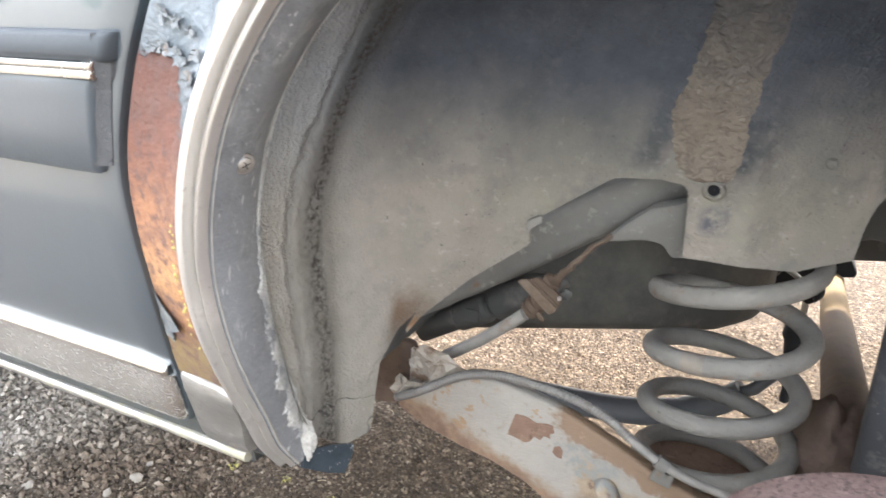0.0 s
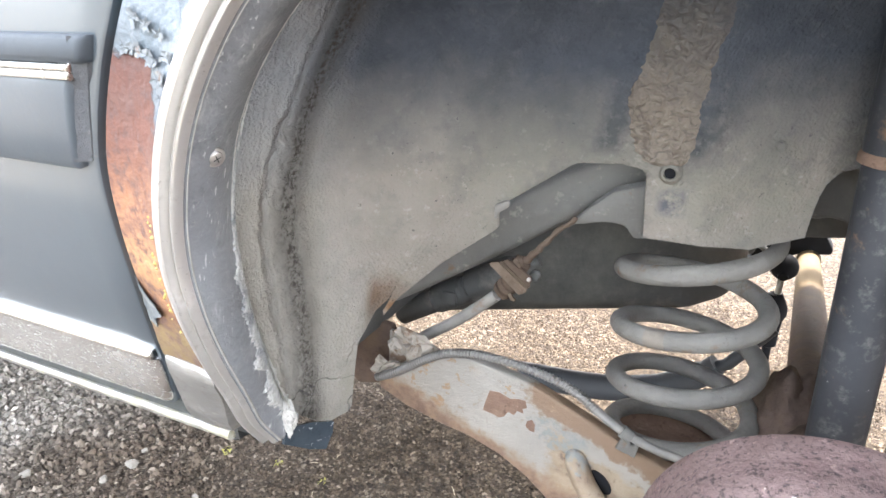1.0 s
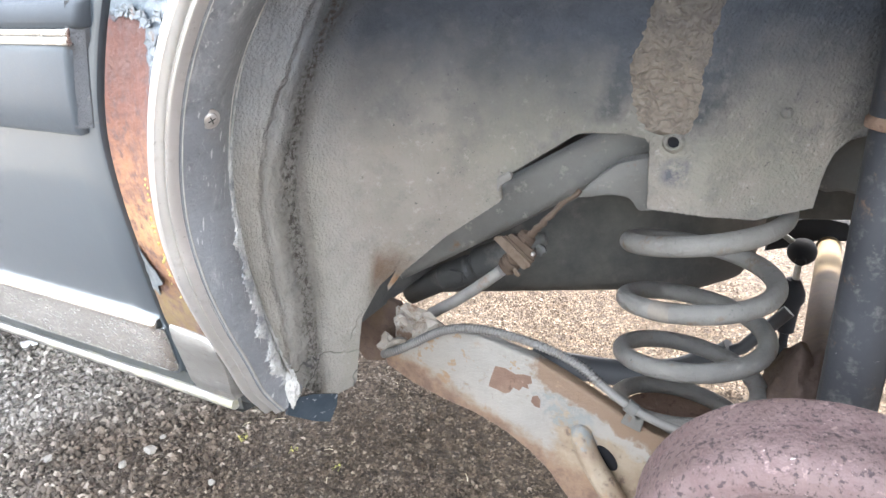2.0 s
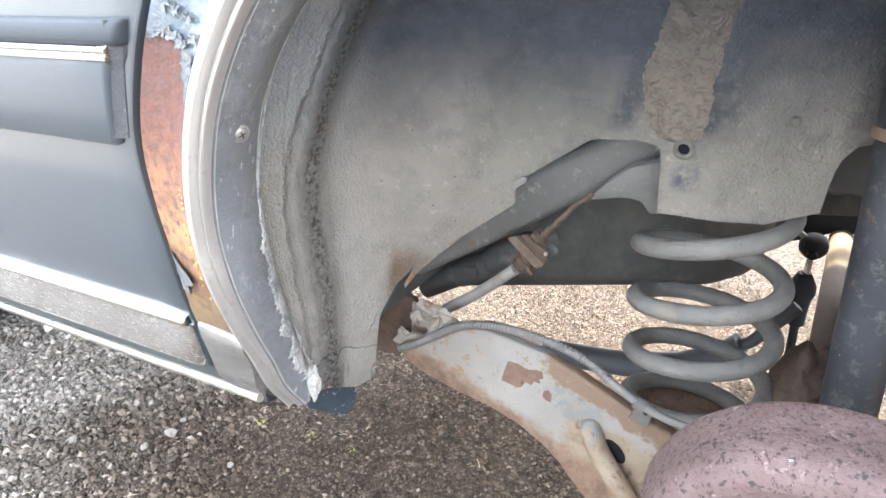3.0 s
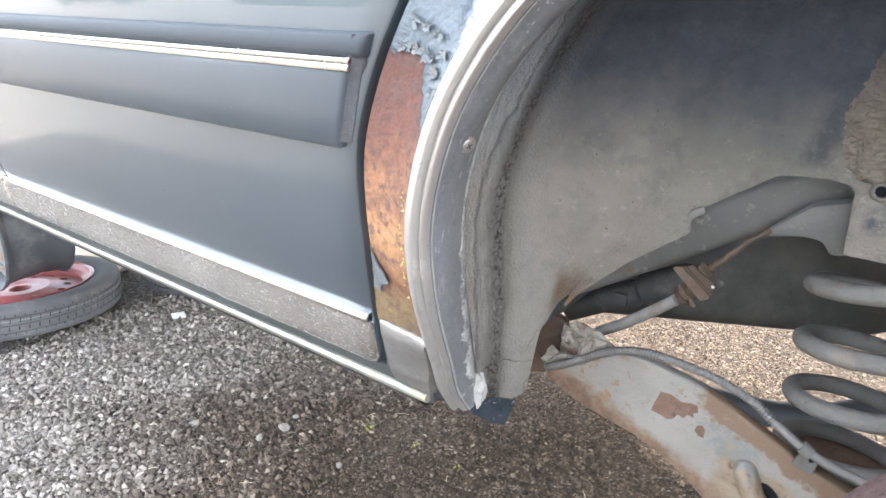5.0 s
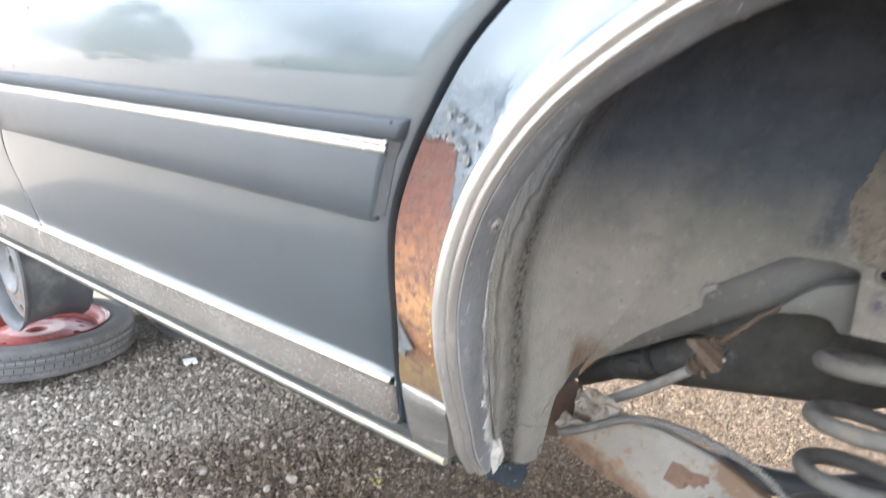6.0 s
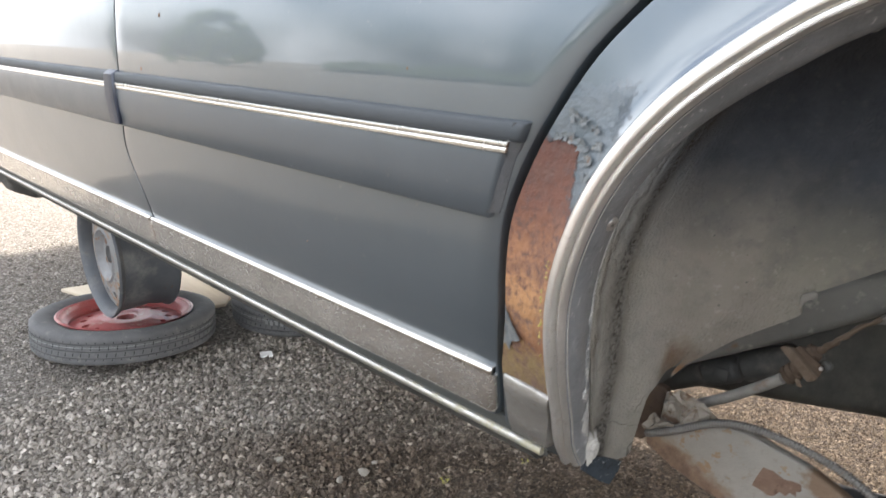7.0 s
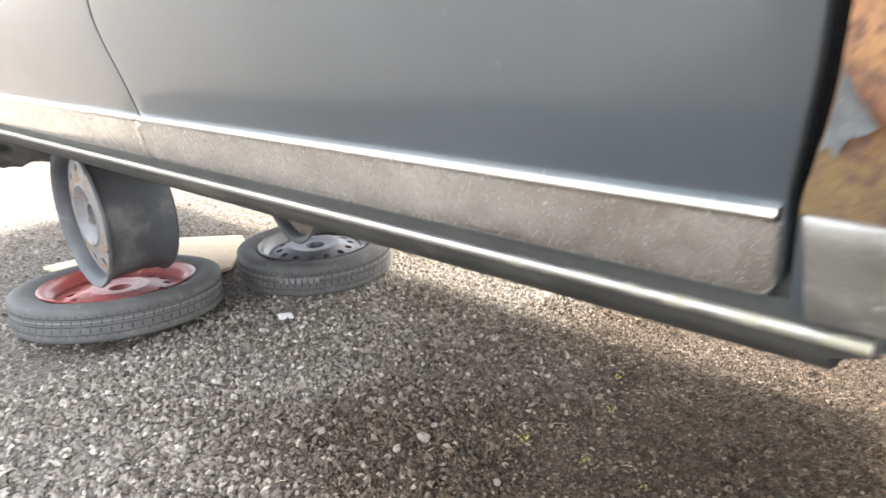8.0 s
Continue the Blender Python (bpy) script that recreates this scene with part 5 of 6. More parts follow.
cable = spline([(0.066, 0.226, 0.59), (0.078, 0.223, 0.597), (0.092, 0.222, 0.605), (0.112, 0.222, 0.618), (0.129, 0.222, 0.63), (0.148, 0.222, 0.641), (0.166, 0.222, 0.648), (0.183, 0.223, 0.651), (0.201, 0.224, 0.652), (0.237, 0.226, 0.649), (0.272, 0.228, 0.641), (0.297, 0.228, 0.631), (0.317, 0.226, 0.6185)], 8)
c_part = part("brake_cable", tube(cable, 0.0039, 10), hose_mat, car, "handbrake cable in a spiral sleeve")
steps = spline(cable, 3)
hel, run = [], 0.0
for i in range(len(steps) - 1):
    t = (steps[i + 1] - steps[i])
    n = 3
    up = t.normalized().cross(Vector((0, 1, 0))).normalized()
    sd = up.cross(t.normalized())
    for k in range(n):
        a = run / 0.0034 * 2 * math.pi
        hel.append(steps[i] + t * k / n + 0.0044 * (math.cos(a) * up + math.sin(a) * sd))
        run += t.length / n
part("spiral_sleeve", tube(hel, 0.0009, 5), sleeve_mat, c_part, "close-wound wire sleeve")
part("cable_end", tube(spline([(0.313, 0.226, 0.6215), (0.33, 0.225, 0.6115), (0.347, 0.223, 0.604), (0.371, 0.222, 0.5965), (0.401, 0.22, 0.593), (0.44, 0.2, 0.598)], 6), 0.0042, 10), hose_mat, car, "smooth grey end of the handbrake cable")

hose = part("brake_hose", tube(spline([(0.085, 0.275, 0.612), (0.113, 0.272, 0.634), (0.137, 0.271, 0.651), (0.157, 0.27, 0.667), (0.176, 0.27, 0.683), (0.194, 0.27, 0.699)], 6), 0.0064, 14), hose_mat, car, "grey pipe on a rusty bracket")
ax = Vector((0.034, 0, 0.043)).normalized()
base = Vector((0.19, 0.27, 0.696))
side = Vector((0, 0.009, 0))
off = Vector((-0.0035, 0, -0.0045))
ferrule = [(0, 0.007), (0.001, 0.0085), (0.004, 0.009), (0.0048, 0.0108), (0.0085, 0.0112), (0.0095, 0.0088), (0.0112, 0.0086), (0.012, 0.0112), (0.0165, 0.0108), (0.0175, 0.0088), (0.0192, 0.0088), (0.02, 0.0106), (0.0235, 0.0102), (0.0245, 0.007), (0.034, 0.0068)]
base = Vector((0.1965, 0.27, 0.7005))
part("ferrule", tube([base + ax * d + side + off for d, r in ferrule], [r for d, r in ferrule], 12), dusty_rust, hose, "rusty ribbed hose ferrule", sharp=30)
union = [(0, 0.008), (0.001, 0.0102), (0.0052, 0.0108), (0.0062, 0.0084), (0.008, 0.0084), (0.0088, 0.0112), (0.0138, 0.0112), (0.0148, 0.0086), (0.0166, 0.0086), (0.0174, 0.0106), (0.0212, 0.0102), (0.0225, 0.0075), (0.025, 0.0052)]
base = Vector((0.2095, 0.27, 0.7255))
part("pipe_union", tube([base + ax * d + side + off for d, r in union], [r for d, r in union], 6), dusty_rust, hose, "rusty pipe union behind the bracket", sharp=30)
part("pipe_rod", tube([p + Vector((0.0009 * math.sin(i * 1.1), 0, 0.0006 * math.cos(i * 1.9))) for i, p in enumerate(spline([(0.2225, 0.276, 0.7405), (0.232, 0.275, 0.7505), (0.24, 0.275, 0.760), (0.252, 0.278, 0.774), (0.27, 0.286, 0.790)], 5))], [0.004 - 0.0016 * min(i, 18) / 18 + 0.0005 * math.sin(i * 1.7) for i in range(21)], 10), dusty_rust, hose, "twisted rusty brake pipe")
bracket = part("hose_bracket", prism([(0.187, 0.7355), (0.1905, 0.7385), (0.197, 0.7395), (0.2285, 0.7145), (0.228, 0.711), (0.2205, 0.7065), (0.217, 0.709)], 0.264, 0.2675, 0.001), bracket_mat, hose, "folded tan-rusty bracket")
part("bracket_fold", prism([(0.2005, 0.7385), (0.2055, 0.7425), (0.209, 0.7405), (0.2315, 0.7265), (0.232, 0.723), (0.2295, 0.7165), (0.226, 0.7175)], 0.2675, 0.2715, 0.001), dusty_rust, bracket)
part("bracket_lip", prism([(0.1985, 0.7392), (0.2005, 0.7402), (0.2305, 0.7165), (0.229, 0.7145)], 0.2655, 0.271, 0.0006), dusty_rust, bracket)
part("bracket_bolt", tube([(0.2302, 0.2665, 0.7255), (0.231, 0.263, 0.7262), (0.2312, 0.262, 0.7264)], [0.0022, 0.0022, 0.0012], 6), screw_mat, hose, "bright bolt")
part("grommet", lathe([(0.0001, -0.006), (0.006, -0.005), (0.009, -0.001), (0.0095, 0.004), (0.006, 0.008), (0.0001, 0.009)], 24, Matrix.Translation((0.2305, 0.287, 0.7215)) @ Matrix.Scale(0.7, 4) @ Matrix.Rotation(radians(90), 4, "X")), under_dark, hose, "dark rubber grommet")
part("bracket_tab", prism([(0.2065, 0.7035), (0.2105, 0.7045), (0.2125, 0.7005), (0.2155, 0.6985), (0.2145, 0.6955), (0.2095, 0.6965)], 0.268, 0.271, 0.0008), bracket_mat, hose)
joint = part("joint_box", tube([(0.03, 0.35, 0.605), (0.08, 0.35, 0.634), (0.083, 0.35, 0.636), (0.118, 0.35, 0.655), (0.121, 0.35, 0.657), (0.126, 0.35, 0.66), (0.13, 0.35, 0.663), (0.18, 0.352, 0.69), (0.188, 0.353, 0.695), (0.21, 0.36, 0.705)], [0.015, 0.015, 0.018, 0.018, 0.015, 0.015, 0.02, 0.02, 0.015, 0.007], 18), under_dark, car, "dark jointed pipe under the rail")
part("pipe_clamp", box(0.098, 0.116, 0.329, 0.336, 0.642, 0.658, 0.002), under_dark, joint, "dark plastic clamp")

# brake drum and back plate, hub axis along y
dx, dz = 0.505, 0.599
m = Matrix.Translation((dx, 0.085, dz)) @ Matrix.Rotation(radians(-90), 4, "X")
drum = part("brake_drum", lathe([(0.0001, -0.062), (0.03, -0.062), (0.034, -0.045), (0.05, -0.042), (0.056, -0.03), (0.095, -0.028), (0.098, -0.034), (0.106, -0.034), (0.116, -0.030), (0.121, -0.022), (0.124, -0.01), (0.1245, 0.012), (0.1262, 0.015), (0.1275, 0.026), (0.124, 0.03)], 72, m), drum_mat, car, "rusty maroon brake drum")
for k in range(5):
    a = 2 * math.pi * k / 5 + 0.3
    mm = m @ Matrix.Translation((0.045 * math.cos(a), 0.045 * math.sin(a), -0.044))
    part("wheel_stud", lathe([(0.0001, -0.022), (0.005, -0.022), (0.006, -0.02), (0.006, 0.002)], 10, mm), rust_mat, drum)
# stud added to stand in for the bright glint on the drum's edge
part("rim_glint", lathe([(0.0001, -0.004), (0.0035, -0.0035), (0.005, 0.0), (0.005, 0.006)], 8, Matrix.Translation((0.4015, 0.106, 0.6515)) @ Matrix.Rotation(radians(-50), 4, "X") @ Matrix.Rotation(radians(-25), 4, "Y")), tan_mat, drum, "small tan stud standing in for a glint on the drum")
part("back_plate", lathe([(0.116, 0.029), (0.118, 0.034), (0.112, 0.042), (0.06, 0.05), (0.0001, 0.05)], 64, m), rust_mat, car, "rusty brake back plate")
axle = part("axle_tube", tube([(dx, 0.14, dz), (dx + 0.005, 0.3, 0.567), (dx + 0.012, 0.6, 0.507), (dx + 0.034, 1.44, 0.337)], [0.036, 0.033, 0.028, 0.0245], 28), axle_mat, car, "rusty rear axle tube, far end tinted as if sunlit")
part("sleeve", tube([(dx + 0.0335, 1.43, 0.339), (dx + 0.034, 1.434, 0.338), (dx + 0.0352, 1.49, 0.327), (dx + 0.0353, 1.494, 0.326)], [0.0245, 0.0275, 0.0275, 0.024], 28), tan_mat, axle, "tan dusty collar of the axle")
part("axle_bracket", prism([(0.4, 0.304), (0.42, 0.364), (0.447, 0.393), (0.482, 0.403), (0.523, 0.409), (0.552, 0.405), (0.569, 0.403), (0.587, 0.372), (0.584, 0.359), (0.561, 0.355), (0.526, 0.356), (0.47, 0.327)], 1.44, 1.5, 0.004), matt_black_mat, axle, "black bracket at the end of the axle")
bm = bmesh.new()
bmesh.ops.create_icosphere(bm, subdivisions=4, radius=1)
for v in bm.verts:
    k = 1 + 0.22 * noise.noise(v.co * 2.2) + 0.1 * noise.noise(v.co * 6)
    v.co = Vector((0.485 + v.co.x * 0.036 * k, 0.37 + v.co.y * 0.06 * k, 0.545 + v.co.z * 0.075 * k))
part("axle_casting", bm, axle_mat, axle, "rough brown casting between axle and arm", sharp=80)
link = part("drop_link", tube([(0.481, 1.1, 0.445), (0.477, 1.1, 0.415), (0.476, 1.1, 0.38)], 0.0065, 10), wire_mat, car, "thin pale drop link between two rubber bushes")
part("bush", lathe([(0.0001, -0.034), (0.009, -0.033), (0.0105, -0.026), (0.02, -0.019), (0.0265, -0.008), (0.0275, 0.001), (0.024, 0.014), (0.014, 0.02), (0.0001, 0.025)], 24, Matrix.Translation((0.479, 1.1, 0.447)) @ Matrix.Rotation(radians(-70), 4, "X")), matt_black_mat, link, "black rubber bush")
part("boot", lathe([(0.0001, 0.03), (0.013, 0.028), (0.018, 0.018), (0.026, 0.0), (0.027, -0.016), (0.021, -0.03), (0.018, -0.06), (0.017, -0.09), (0.009, -0.095), (0.009, -0.17), (0.0001, -0.171)], 24, Matrix.Translation((0.473, 1.1, 0.358))), matt_black_mat, link, "dark rubber boot")
part("link_pin", tube([(0.472, 1.1, 0.457), (0.425, 1.1, 0.488)], 0.006, 10), rail_mat, link, "grey pin")
part("lateral_rod", tube(spline([(0.05, 0.75, 0.285), (0.2, 0.75, 0.297), (0.30, 0.75, 0.323), (0.362, 0.75, 0.361), (0.396, 0.75, 0.394)], 6), [0.024] * 12 + [0.023] * 5 + [0.022] * 4 + [0.018] * 4, 16), paint_dark, link, "dark lateral rod")
part("rod_shank", tube([(0.39, 0.75, 0.386), (0.412, 0.75, 0.4), (0.437, 0.75, 0.435), (0.47, 0.76, 0.475)], 0.0105, 12), paint_dark, link, "thin dark rod end")
part("spring_seat", lathe([(0.0001, 0.49), (0.05, 0.49), (0.07, 0.494), (0.085, 0.505), (0.09, 0.5), (0.086, 0.48), (0.0001, 0.47)], 36, Matrix.Translation((0.381, 0.336, 0))), rust_mat, car, "dark rusty spring seat")

shock = part("shock_absorber", tube([(0.523, 0.3, 0.5), (0.5225, 0.3, 0.62), (0.521, 0.3, 0.862), (0.521, 0.3, 0.866)], [0.0245, 0.0245, 0.0245, 0.0225], 30), shock_mat, car, "scuffed black shock absorber")
part("collar", tube([(0.521, 0.3, 0.864), (0.521, 0.3, 0.866), (0.521, 0.3, 0.872), (0.521, 0.3, 0.876)], [0.0225, 0.0285, 0.0285, 0.0255], 30), rust_mat, shock, "rusty collar")
part("upper_tube", tube([(0.521, 0.3, 0.875), (0.520, 0.3, 1.06)], 0.0262, 30), shock_mat, shock)
part("rear_strut", tube([(0.60, 0.34, 0.5), (0.605, 0.34, 0.80)], 0.03, 20), under_dark, car, "dark strut behind the shock absorber")

# dark lump placed and shaped to fit the camera's view under the front end
bm = bmesh.new()
bmesh.ops.create_icosphere(bm, subdivisions=4, radius=1)
for v in bm.verts:
    k = 1 + 0.2 * noise.noise(v.co * 3) + 0.1 * noise.noise(v.co * 8)
    v.co = Vector((-3.0 + v.co.x * 0.5 * k, 0.42 + v.co.y * 0.2 * k, 0.54 + v.co.z * 0.19 * k))
part("front_lump", bm, under_dark, car, "dark uneven lump fitted to the view under the front end", sharp=80)

# ---- the rest of the body, closing the car ----
fender = []
for x in np.linspace(-3.1, -1.866, 30):
    row = []
    arch_z = 0.66
    d = abs(x + 2.42)
    if d < 0.33:
        arch_z = 0.80 + math.sqrt(0.33 ** 2 - d * d) * 0.95
    nose = max(0, (-2.75 - x)) ** 2 * 0.6
    for k in range(15):
        z = arch_z + (1.22 - arch_z) * k / 14
        row.append((x, skin(z) + nose, z))
    fender.append(row)
part("front_fender", grid(fender), paint, car, "dark blue-grey front wing")
rows = []
for x in sorted([*np.linspace(-3.1, 1.4, 40)] + [CX + 0.336 * math.cos(0.1 * math.pi * k) for k in range(11)]):
    nose = max(0, (-2.75 - x)) ** 2 * 0.6 + max(0, x - 1.1) ** 2 * 0.6
    foot = max(0.58, CZ + math.sqrt(max(0, 0.335 ** 2 - (x - CX) ** 2)))
    rows.append([(x, 1.72 - nose - skin(z), z) for z in np.linspace(foot, 1.25, 12)])
part("far_side", grid(rows), paint, car, "far flank of the car")
deck = [(-3.1, 1.18), (-2.9, 1.22), (-2.3, 1.26), (-1.75, 1.3), (-1.2, 1.72), (-0.8, 1.79), (-0.1, 1.79), (0.15, 1.75), (0.65, 1.34), (1.0, 1.3), (1.4, 1.26)]
rows = []
for x, z in spline([(a, 0, b) for a, b in deck], 3) and [(p.x, p.z) for p in spline([(a, 0, b) for a, b in deck], 3)]:
    tum = max(0, z - 1.3) * 0.42
    nose = max(0, (-2.75 - x)) ** 2 * 0.6 + max(0, x - 1.1) ** 2 * 0.6
    y0, y1 = -0.006 + tum + nose, 1.69 - tum - nose
    rows.append([(x, y0, min(z, 1.25)), (x, y0 + 0.01, z - 0.03)] + [(x, y0 + 0.04 + (y1 - y0 - 0.08) * k / 8, z + 0.02 * math.sin(math.pi * k / 8)) for k in range(9)] + [(x, y1 - 0.01, z - 0.03), (x, y1, min(z, 1.25))])
part("upper_body", grid(rows), paint, car, "bonnet, roof and boot lid")
for xx, name in ((-3.1, "front_panel"), (1.4, "tail_panel")):
    part(name, box(xx - 0.01, xx + 0.01, 0.07, 1.62, 0.62, 1.24, 0.004), paint, car)

# ---- wheels used as stands ----
mark_mat = surf("pale_mark", (0.2, 0.2, 0.195), (0.11, 0.11, 0.105), 30, (0.7, 0.9))


def ring_with_holes(r1, r2, n, hole, z1, z2, th=0.003):
    """A dished ring with n round holes through it."""
    vs, fs = [], []
    for s in range(n):
        a0, a1 = 2 * math.pi * s / n, 2 * math.pi * (s + 1) / n
        am, rm = (a0 + a1) / 2, (r1 + r2) / 2
        edge = [(r1, a0), (r1, am), (r1, a1), (rm, a1), (r2, a1), (r2, am), (r2, a0), (rm, a0)]
        k = len(vs)
        for r, a in edge:
            vs.append((r * math.cos(a), r * math.sin(a), z1 + (z2 - z1) * (r - r1) / (r2 - r1)))
        for r, a in edge:
            du, dv = (r - rm), (a - am) * rm
            q = math.hypot(du, dv) or 1
            rr, aa = rm + hole * du / q, am + hole * dv / q / rm
            zz = z1 + (z2 - z1) * (rr - r1) / (r2 - r1)
            vs.append((rr * math.cos(aa), rr * math.sin(aa), zz))
        for r, a in edge:
            du, dv = (r - rm), (a - am) * rm
            q = math.hypot(du, dv) or 1
            rr, aa = rm + hole * du / q, am + hole * dv / q / rm
            vs.append((rr * math.cos(aa), rr * math.sin(aa), z1 + (z2 - z1) * (rr - r1) / (r2 - r1) - 0.012))
        for i in range(8):
            j = (i + 1) % 8
            fs += [(k + i, k + j, k + 8 + j, k + 8 + i), (k + 8 + i, k + 8 + j, k + 16 + j, k + 16 + i)]
    return vs, fs


def tyre_geo(R, w, rim):
    h = w / 2
    prof = [(rim - 0.002, -h * 0.62), (rim + 0.012, -h * 0.78), (rim + (R - rim) * 0.45, -h * 1.0), (R - 0.02, -h * 0.98), (R - 0.006, -h * 0.88), (R - 0.001, -h * 0.78)]
    for g in (-0.42, 0.0, 0.42):
        c = g * h
        prof += [(R, c - 0.009), (R, c - 0.0025), (R - 0.005, c - 0.002), (R - 0.005, c + 0.002), (R, c + 0.0025), (R, c + 0.009)]
    prof += [(R - 0.001, h * 0.78), (R - 0.006, h * 0.88), (R - 0.02, h * 0.98), (rim + (R - rim) * 0.45, h * 1.0), (rim + 0.012, h * 0.78), (rim - 0.002, h * 0.62)]
    return lathe(prof, 96)


def tread_cuts(R, w, n=72):
    gs = []
    for s in range(n):
        a = 2 * math.pi * s / n
        for z0, z1, o in ((-0.4, -0.24, 0), (0.4, 0.24, 0.02), (-0.17, -0.05, 0.04), (0.05, 0.17, 0.06)):
            z0, z1, q = z0 * w, z1 * w, a + o
            c = [(R + (0.0006 if abs(z0) < 0.3 * w else -0.002), q - 0.004, z0), (R + (0.0006 if abs(z0) < 0.3 * w else -0.002), q + 0.004, z0), (R + 0.0006, q + 0.012, z1), (R + 0.0006, q + 0.004, z1)]
            gs.append(([(r * math.cos(b), r * math.sin(b), z) for r, b, z in c], [(0, 1, 2, 3)]))
    return join(*gs)


def rim_parts(parent, rim, w, mat, n_holes, barrel, dish=0.03, inset=0.28):
    h = w / 2
    part("rim", lathe([(rim + 0.008, h * 0.80), (rim + 0.010, h * 0.86), (rim + 0.004, h * 0.9), (rim - 0.004, h * 0.84), (rim - 0.008, h * 0.62), (rim - 0.014, h * 0.5), (rim - 0.028, h * 0.3), (rim - 0.03, -h * 0.2), (rim - 0.012, -h * 0.5), (rim - 0.006, -h * 0.82), (rim + 0.006, -h * 0.9), (rim + 0.010, -h * 0.84), (rim - 0.002, -h * 0.74), (rim - 0.006, -h * 0.45), (rim - 0.024, -h * 0.2), (rim - 0.022, h * 0.3), (rim - 0.002, h * 0.6), (rim + 0.008, h * 0.80)], 64), barrel, parent, "steel rim")
    zc = h * inset
    d = part("disc", ring_with_holes(0.085, rim - 0.026, n_holes, 0.0125, zc + dish * 0.7, zc - 0.01), mat, parent, "pressed disc with a ring of holes", sharp=50, weld=True)
    part("hub_face", lathe([(0.086, zc + dish * 0.7), (0.078, zc + dish * 0.75), (0.06, zc + dish * 0.4), (0.034, zc + dish * 0.4), (0.031, zc + dish * 0.1), (0.03, zc - 0.02)], 40), mat, d, "bolt face round the centre hole")


def lying_wheel(at, R, w, rim, mat, label, turn=0.0, n_holes=14, lean=0.0, inset=0.5):
    t = thing("lying_wheel", label, "wheel", at, "wheels laid flat as stands")
    up = w / 2 * math.cos(radians(lean)) + R * 0.97 * math.sin(radians(lean))
    t.matrix_basis = Matrix.Translation((at[0], at[1], at[2] + up)) @ Matrix.Rotation(radians(-lean), 4, (0.34, 0.94, 0)) @ Matrix.Rotation(radians(lean * 0.5), 4, (-0.95, 0.3, 0)) @ Matrix.Rotation(radians(turn), 4, "Z")
    ty = part("tyre", tyre_geo(R, w, rim), tyre_mat, t, "worn dusty black tyre")
    tagged(part("tread_cut", tread_cuts(R, w), matt_black_mat, ty), kind="stuff")
    part("scuff_line", lathe([(R + 0.0005, 0.0105), (R + 0.0008, 0.012), (R + 0.0005, 0.0135)], 96), mark_mat, ty, "pale scuffed line round the tread")
    rim_parts(t, rim, w * 1.0, mat, n_holes, mat, 0.014, inset)
    return t


lying_wheel((-1.92, 0.335, 0.0), 0.295, 0.106, 0.21, red_mat, "worn tyre on a faded red steel rim, lying tilted on gravel", lean=4.5, inset=0.3)
grey_wheel = lying_wheel((-1.76, 0.95, 0.0), 0.265, 0.112, 0.185, steel_mat, "worn tyre on a grey steel rim, lying on gravel", 20, inset=0.55)
for k in range(7):
    a = radians(-82 + 4.2 * k)
    m = Matrix.Rotation(a, 4, "Z") @ Matrix.Translation((0.2657, 0, 0.004))
    part("pale_mark", ([m @ Vector((0, u * 0.006, v * (0.010 if k % 2 else 0.007))) for u, v in ((-1, -1), (1, -1), (1, 1), (-1, 1))], [(0, 1, 2, 3)]), mark_mat, grey_wheel, "pale bar of worn lettering")


def bare_rim(at, R, w, turn, label):
    t = thing("bare_rim", label, "wheel rim", at, "bare rims standing on the wheels")
    t.matrix_basis = pose(at[0], at[1], at[2], 90, 0, turn)
    h = w / 2
    part("rim", lathe([(R - 0.004, h * 0.9), (R + 0.006, h * 0.96), (R + 0.010, h * 0.9), (R + 0.006, h * 0.82), (R - 0.004, h * 0.74), (R - 0.006, h * 0.5), (R - 0.009, h * 0.1), (R - 0.012, -h * 0.3), (R - 0.006, -h * 0.55), (R - 0.004, -h * 0.8), (R + 0.006, -h * 0.92), (R + 0.004, -h * 0.98), (R - 0.012, -h * 0.8), (R - 0.024, -h * 0.3), (R - 0.022, h * 0.3), (R - 0.016, h * 0.62), (R - 0.012, h * 0.82), (R - 0.004, h * 0.9)], 72), barrel_mat, t, "dark blue-grey steel rim")
    d = part("disc", ring_with_holes(0.092, R - 0.017, 12, 0.0125, h * 0.74, h * 0.56), dish_mat, t, "pressed disc with a ring of holes", sharp=50, weld=True)
    hub = part("hub_face", lathe([(0.093, h * 0.74), (0.086, h * 0.78), (0.076, h * 0.74), (0.066, h * 0.6), (0.056, h * 0.56), (0.036, h * 0.56), (0.033, h * 0.6), (0.03, h * 0.6), (0.029, h * 0.4)], 48), hub_mat, d, "pale worn bolt face round the centre hole")
    for k in range(4):
        a = math.pi * (k / 2 + 0.2)
        part("bolt_hole", lathe([(0.0001, 0.0), (0.0065, 0.0), (0.0085, 0.0012), (0.0105, 0.0004)], 16, Matrix.Translation((0.047 * math.cos(a), 0.047 * math.sin(a), h * 0.56 + 0.0008))), rust_mat, hub)
    return t


bare_rim((-1.87, 0.345, 0.347), 0.197, 0.2, -3, "bare grey steel rim standing upright on the red wheel")
bare_rim((-1.76, 0.95, 0.325), 0.195, 0.17, -10, "bare steel rim standing upright on the grey wheel")

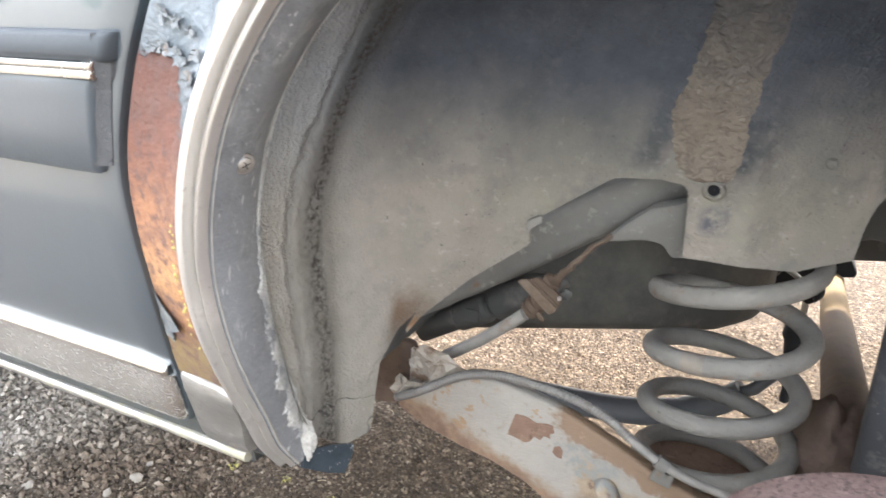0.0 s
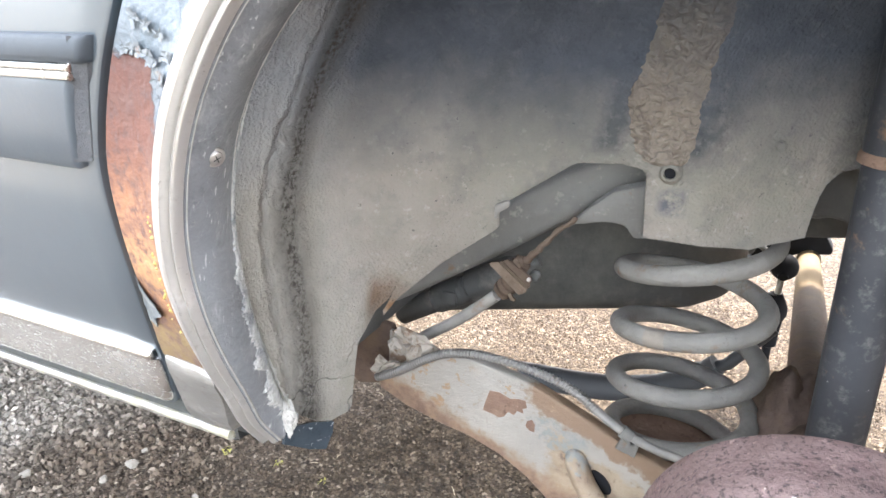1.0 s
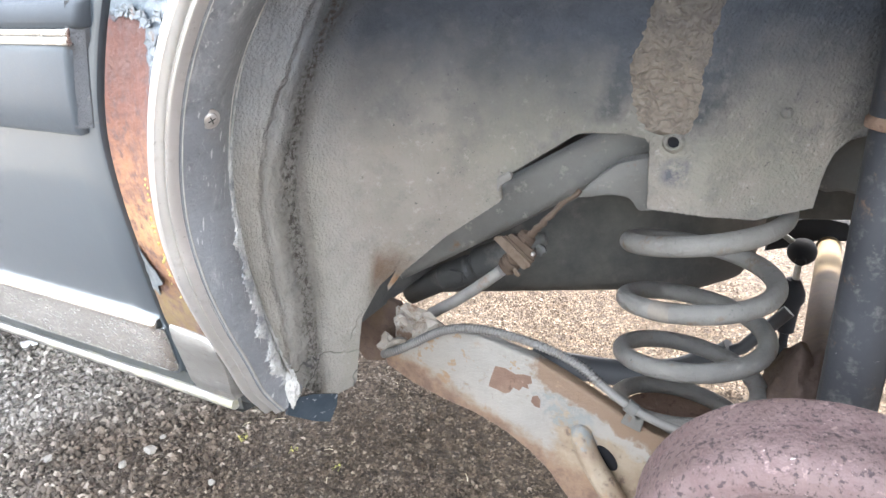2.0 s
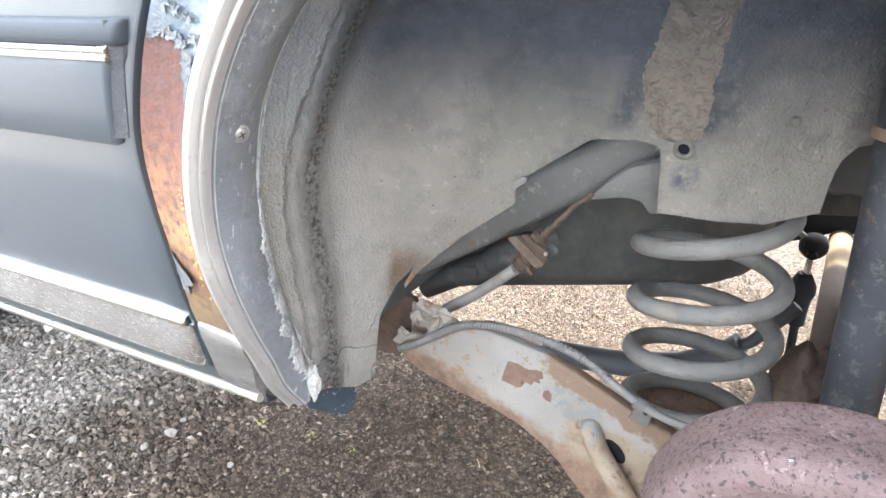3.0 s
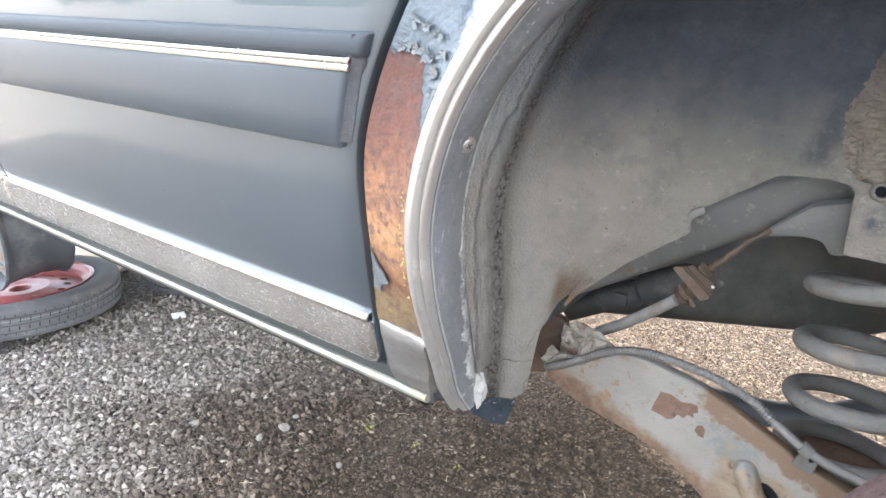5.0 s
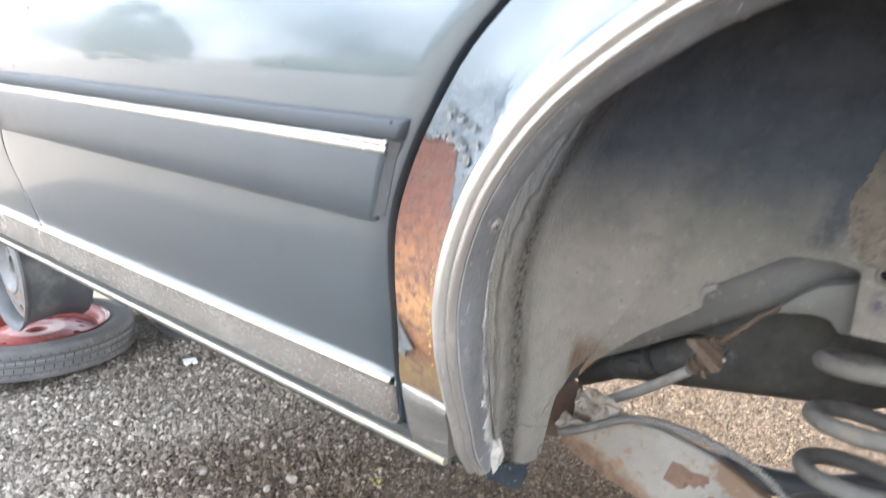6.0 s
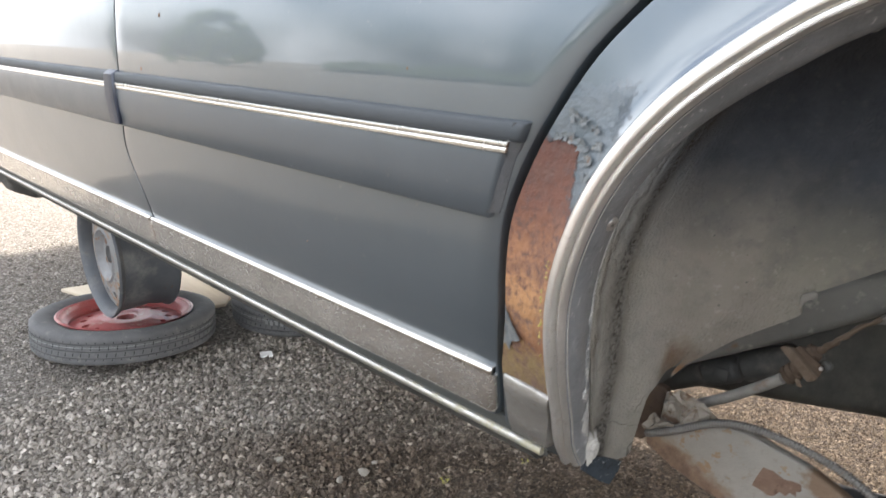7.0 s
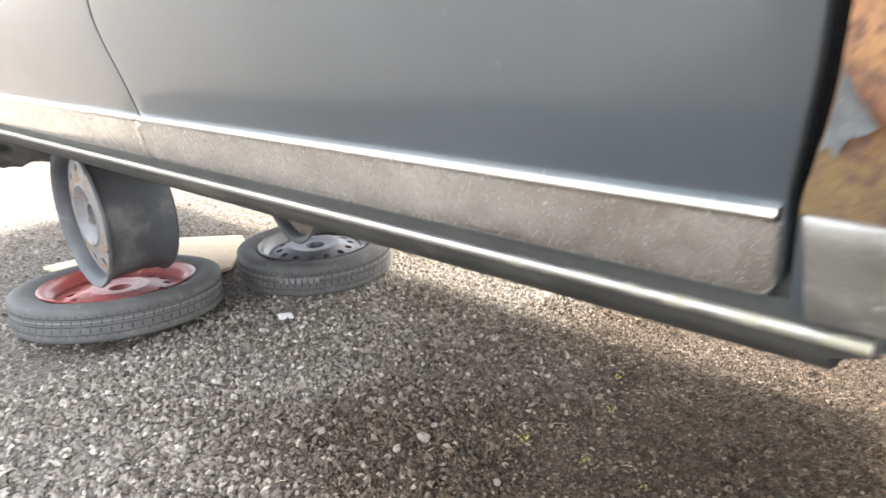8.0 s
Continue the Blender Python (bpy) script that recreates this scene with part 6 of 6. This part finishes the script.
# ---- loose things ----
bd = thing("plywood_board", "pale plywood board lying on the gravel", "board", (0, 0, 0))
part("sheet", prism([(-2.59, 0.325), (-2.45, 0.368), (-2.01, 0.69), (-2.0, 0.75), (-2.22, 0.95), (-2.30, 0.985), (-2.52, 0.78)], 0.004, 0.018, 0.002, 2, "z"), board_mat, bd)
sc = thing("paper_scrap", "small white scrap lying on the gravel", "litter", (-1.495, 0.629, 0.008))
part("sheet", prism([(-0.028, -0.012), (0.006, -0.026), (0.026, 0.008), (-0.01, 0.024)], 0.0, 0.006, 0.001, 1, "z"), white_mat, sc)

def weed(x, y, size, seed):
    """A low clump of small yellow-green leaves."""
    rng = random.Random(seed)
    t = thing("weed", "tiny yellow-green weed on the soil", "weed", (x, y, lie(x, y)), "weeds on the ground")
    gs = []
    for k in range(16):
        a, r = rng.uniform(0, 6.28), size * math.sqrt(rng.random())
        c, w = Vector((r * math.cos(a), r * math.sin(a), 0.004 + 0.008 * rng.random())), size * rng.uniform(0.2, 0.4)
        d = Vector((math.cos(a * 3), math.sin(a * 3), rng.uniform(0.1, 0.8))).normalized()
        s = d.cross(Vector((0, 0, 1))).normalized()
        gs.append(([c - d * w, c + s * w * 0.5 + Vector((0, 0, 0.001)), c + d * w, c - s * w * 0.5], [(0, 1, 2), (0, 2, 3)]))
    tagged(part("leaves", join(*gs), leaf_mat, t), kind="stuff")


for k, (x, y, sz) in enumerate([(-0.594, 0.571, 0.013), (-0.457, 0.588, 0.011), (-0.507, 0.784, 0.01), (-0.334, 0.582, 0.009), (-0.562, 0.917, 0.01)]):
    weed(x, y, sz, k)

def pebble(x, y, r, seed):
    """A larger pale stone lying loose on the gravel."""
    bm = bmesh.new()
    bmesh.ops.create_icosphere(bm, subdivisions=2, radius=1)
    for v in bm.verts:
        k = 1 + 0.35 * noise.noise(v.co * 1.3 + Vector((seed * 7, 0, 0))) + 0.12 * noise.noise(v.co * 3.5)
        v.co = Vector((v.co.x * r * k, v.co.y * r * 0.75 * k, v.co.z * r * 0.55 * k))
    tagged(part("pebble", bm, pebble_mat, None, "", 30, pose(x, y, lie(x, y) + r * 0.4, 0, 0, seed * 67)), "pale angular stone lying on the gravel", "stone", "larger stones on the ground")


pebble_mat = surf("pale_pebble", (0.25, 0.226, 0.19), (0.18, 0.16, 0.132), 60, (0.8, 0.95), 0.0, 0.001, 250)
for k, (x, y, r) in enumerate([(-0.757, 0.448, 0.015), (-1.271, 0.825, 0.016), (-0.774, 0.386, 0.012), (-0.77, 0.495, 0.009), (-0.944, 0.322, 0.013), (-0.554, 0.436, 0.01)]):
    pebble(x, y, r, k)

straw_mat = surf("dry_straw", (0.5, 0.43, 0.3), (0.36, 0.3, 0.2), 60, (0.7, 0.9))
rng = random.Random(8)
gs = []
for k in range(26):
    x, y, a, ln = rng.uniform(-1.2, 0.2), rng.uniform(0.15, 1.2), rng.uniform(0, 3.14), rng.uniform(0.012, 0.03)
    d = Vector((math.cos(a), math.sin(a), rng.uniform(-0.1, 0.1)))
    c = Vector((x, y, lie(x, y) + 0.0045))
    gs.append(tube([c - d * ln * 0.5, c + Vector((0.002 * math.sin(k), 0.002, 0.001)), c + d * ln * 0.5], 0.0007, 5))
tagged(part("dry_straw", join(*gs), straw_mat), "short bits of pale dry straw on the soil", "straw", kind="stuff")

# far hedge and bushes behind the viewer
rng = random.Random(3)
gs = []
for k in range(160):
    x = -45 + 90 * k / 159
    bm = bmesh.new()
    bmesh.ops.create_icosphere(bm, subdivisions=2, radius=1)
    s, hgt = rng.uniform(1.0, 1.8), rng.uniform(0.5, 1.2)
    bm.verts.ensure_lookup_table()
    vs = [(x + v.co.x * s * (1 + 0.3 * noise.noise(v.co * 3 + Vector((k, 0, 0)))), -34 + v.co.y * s + rng.uniform(-0.1, 0.1), max(-0.05, hgt * (0.8 + v.co.z * (1 + 0.4 * noise.noise(v.co * 4 + Vector((0, k, 0))))))) for v in bm.verts]
    gs.append((vs, [tuple(v.index for v in f.verts) for f in bm.faces]))
    bm.free()
for k in range(140):
    a, e = radians(59 + 7 * rng.random()), rng.random()
    c = Vector((-42 * math.sin(a), -42 * math.cos(a), 0.3 + 5.2 * e * math.sin(math.pi * (math.degrees(a) - 57.5) / 10)))
    s = rng.uniform(0.25, 0.55)
    vs = [c + s * Vector((x + 0.3 * rng.uniform(-1, 1), y, z + 0.3 * rng.uniform(-1, 1))) for x, y, z in ((1, 0, 0), (-1, 0, 0), (0, 1, 0), (0, -1, 0), (0, 0, 0.9), (0, 0, -0.9))]
    gs.append((vs, [(0, 2, 4), (2, 1, 4), (1, 3, 4), (3, 0, 4), (2, 0, 5), (1, 2, 5), (3, 1, 5), (0, 3, 5)]))
tagged(part("far_hedge", join(*gs), hedge_mat), "dark green hedge at the far side of the yard", "hedge", kind="stuff")
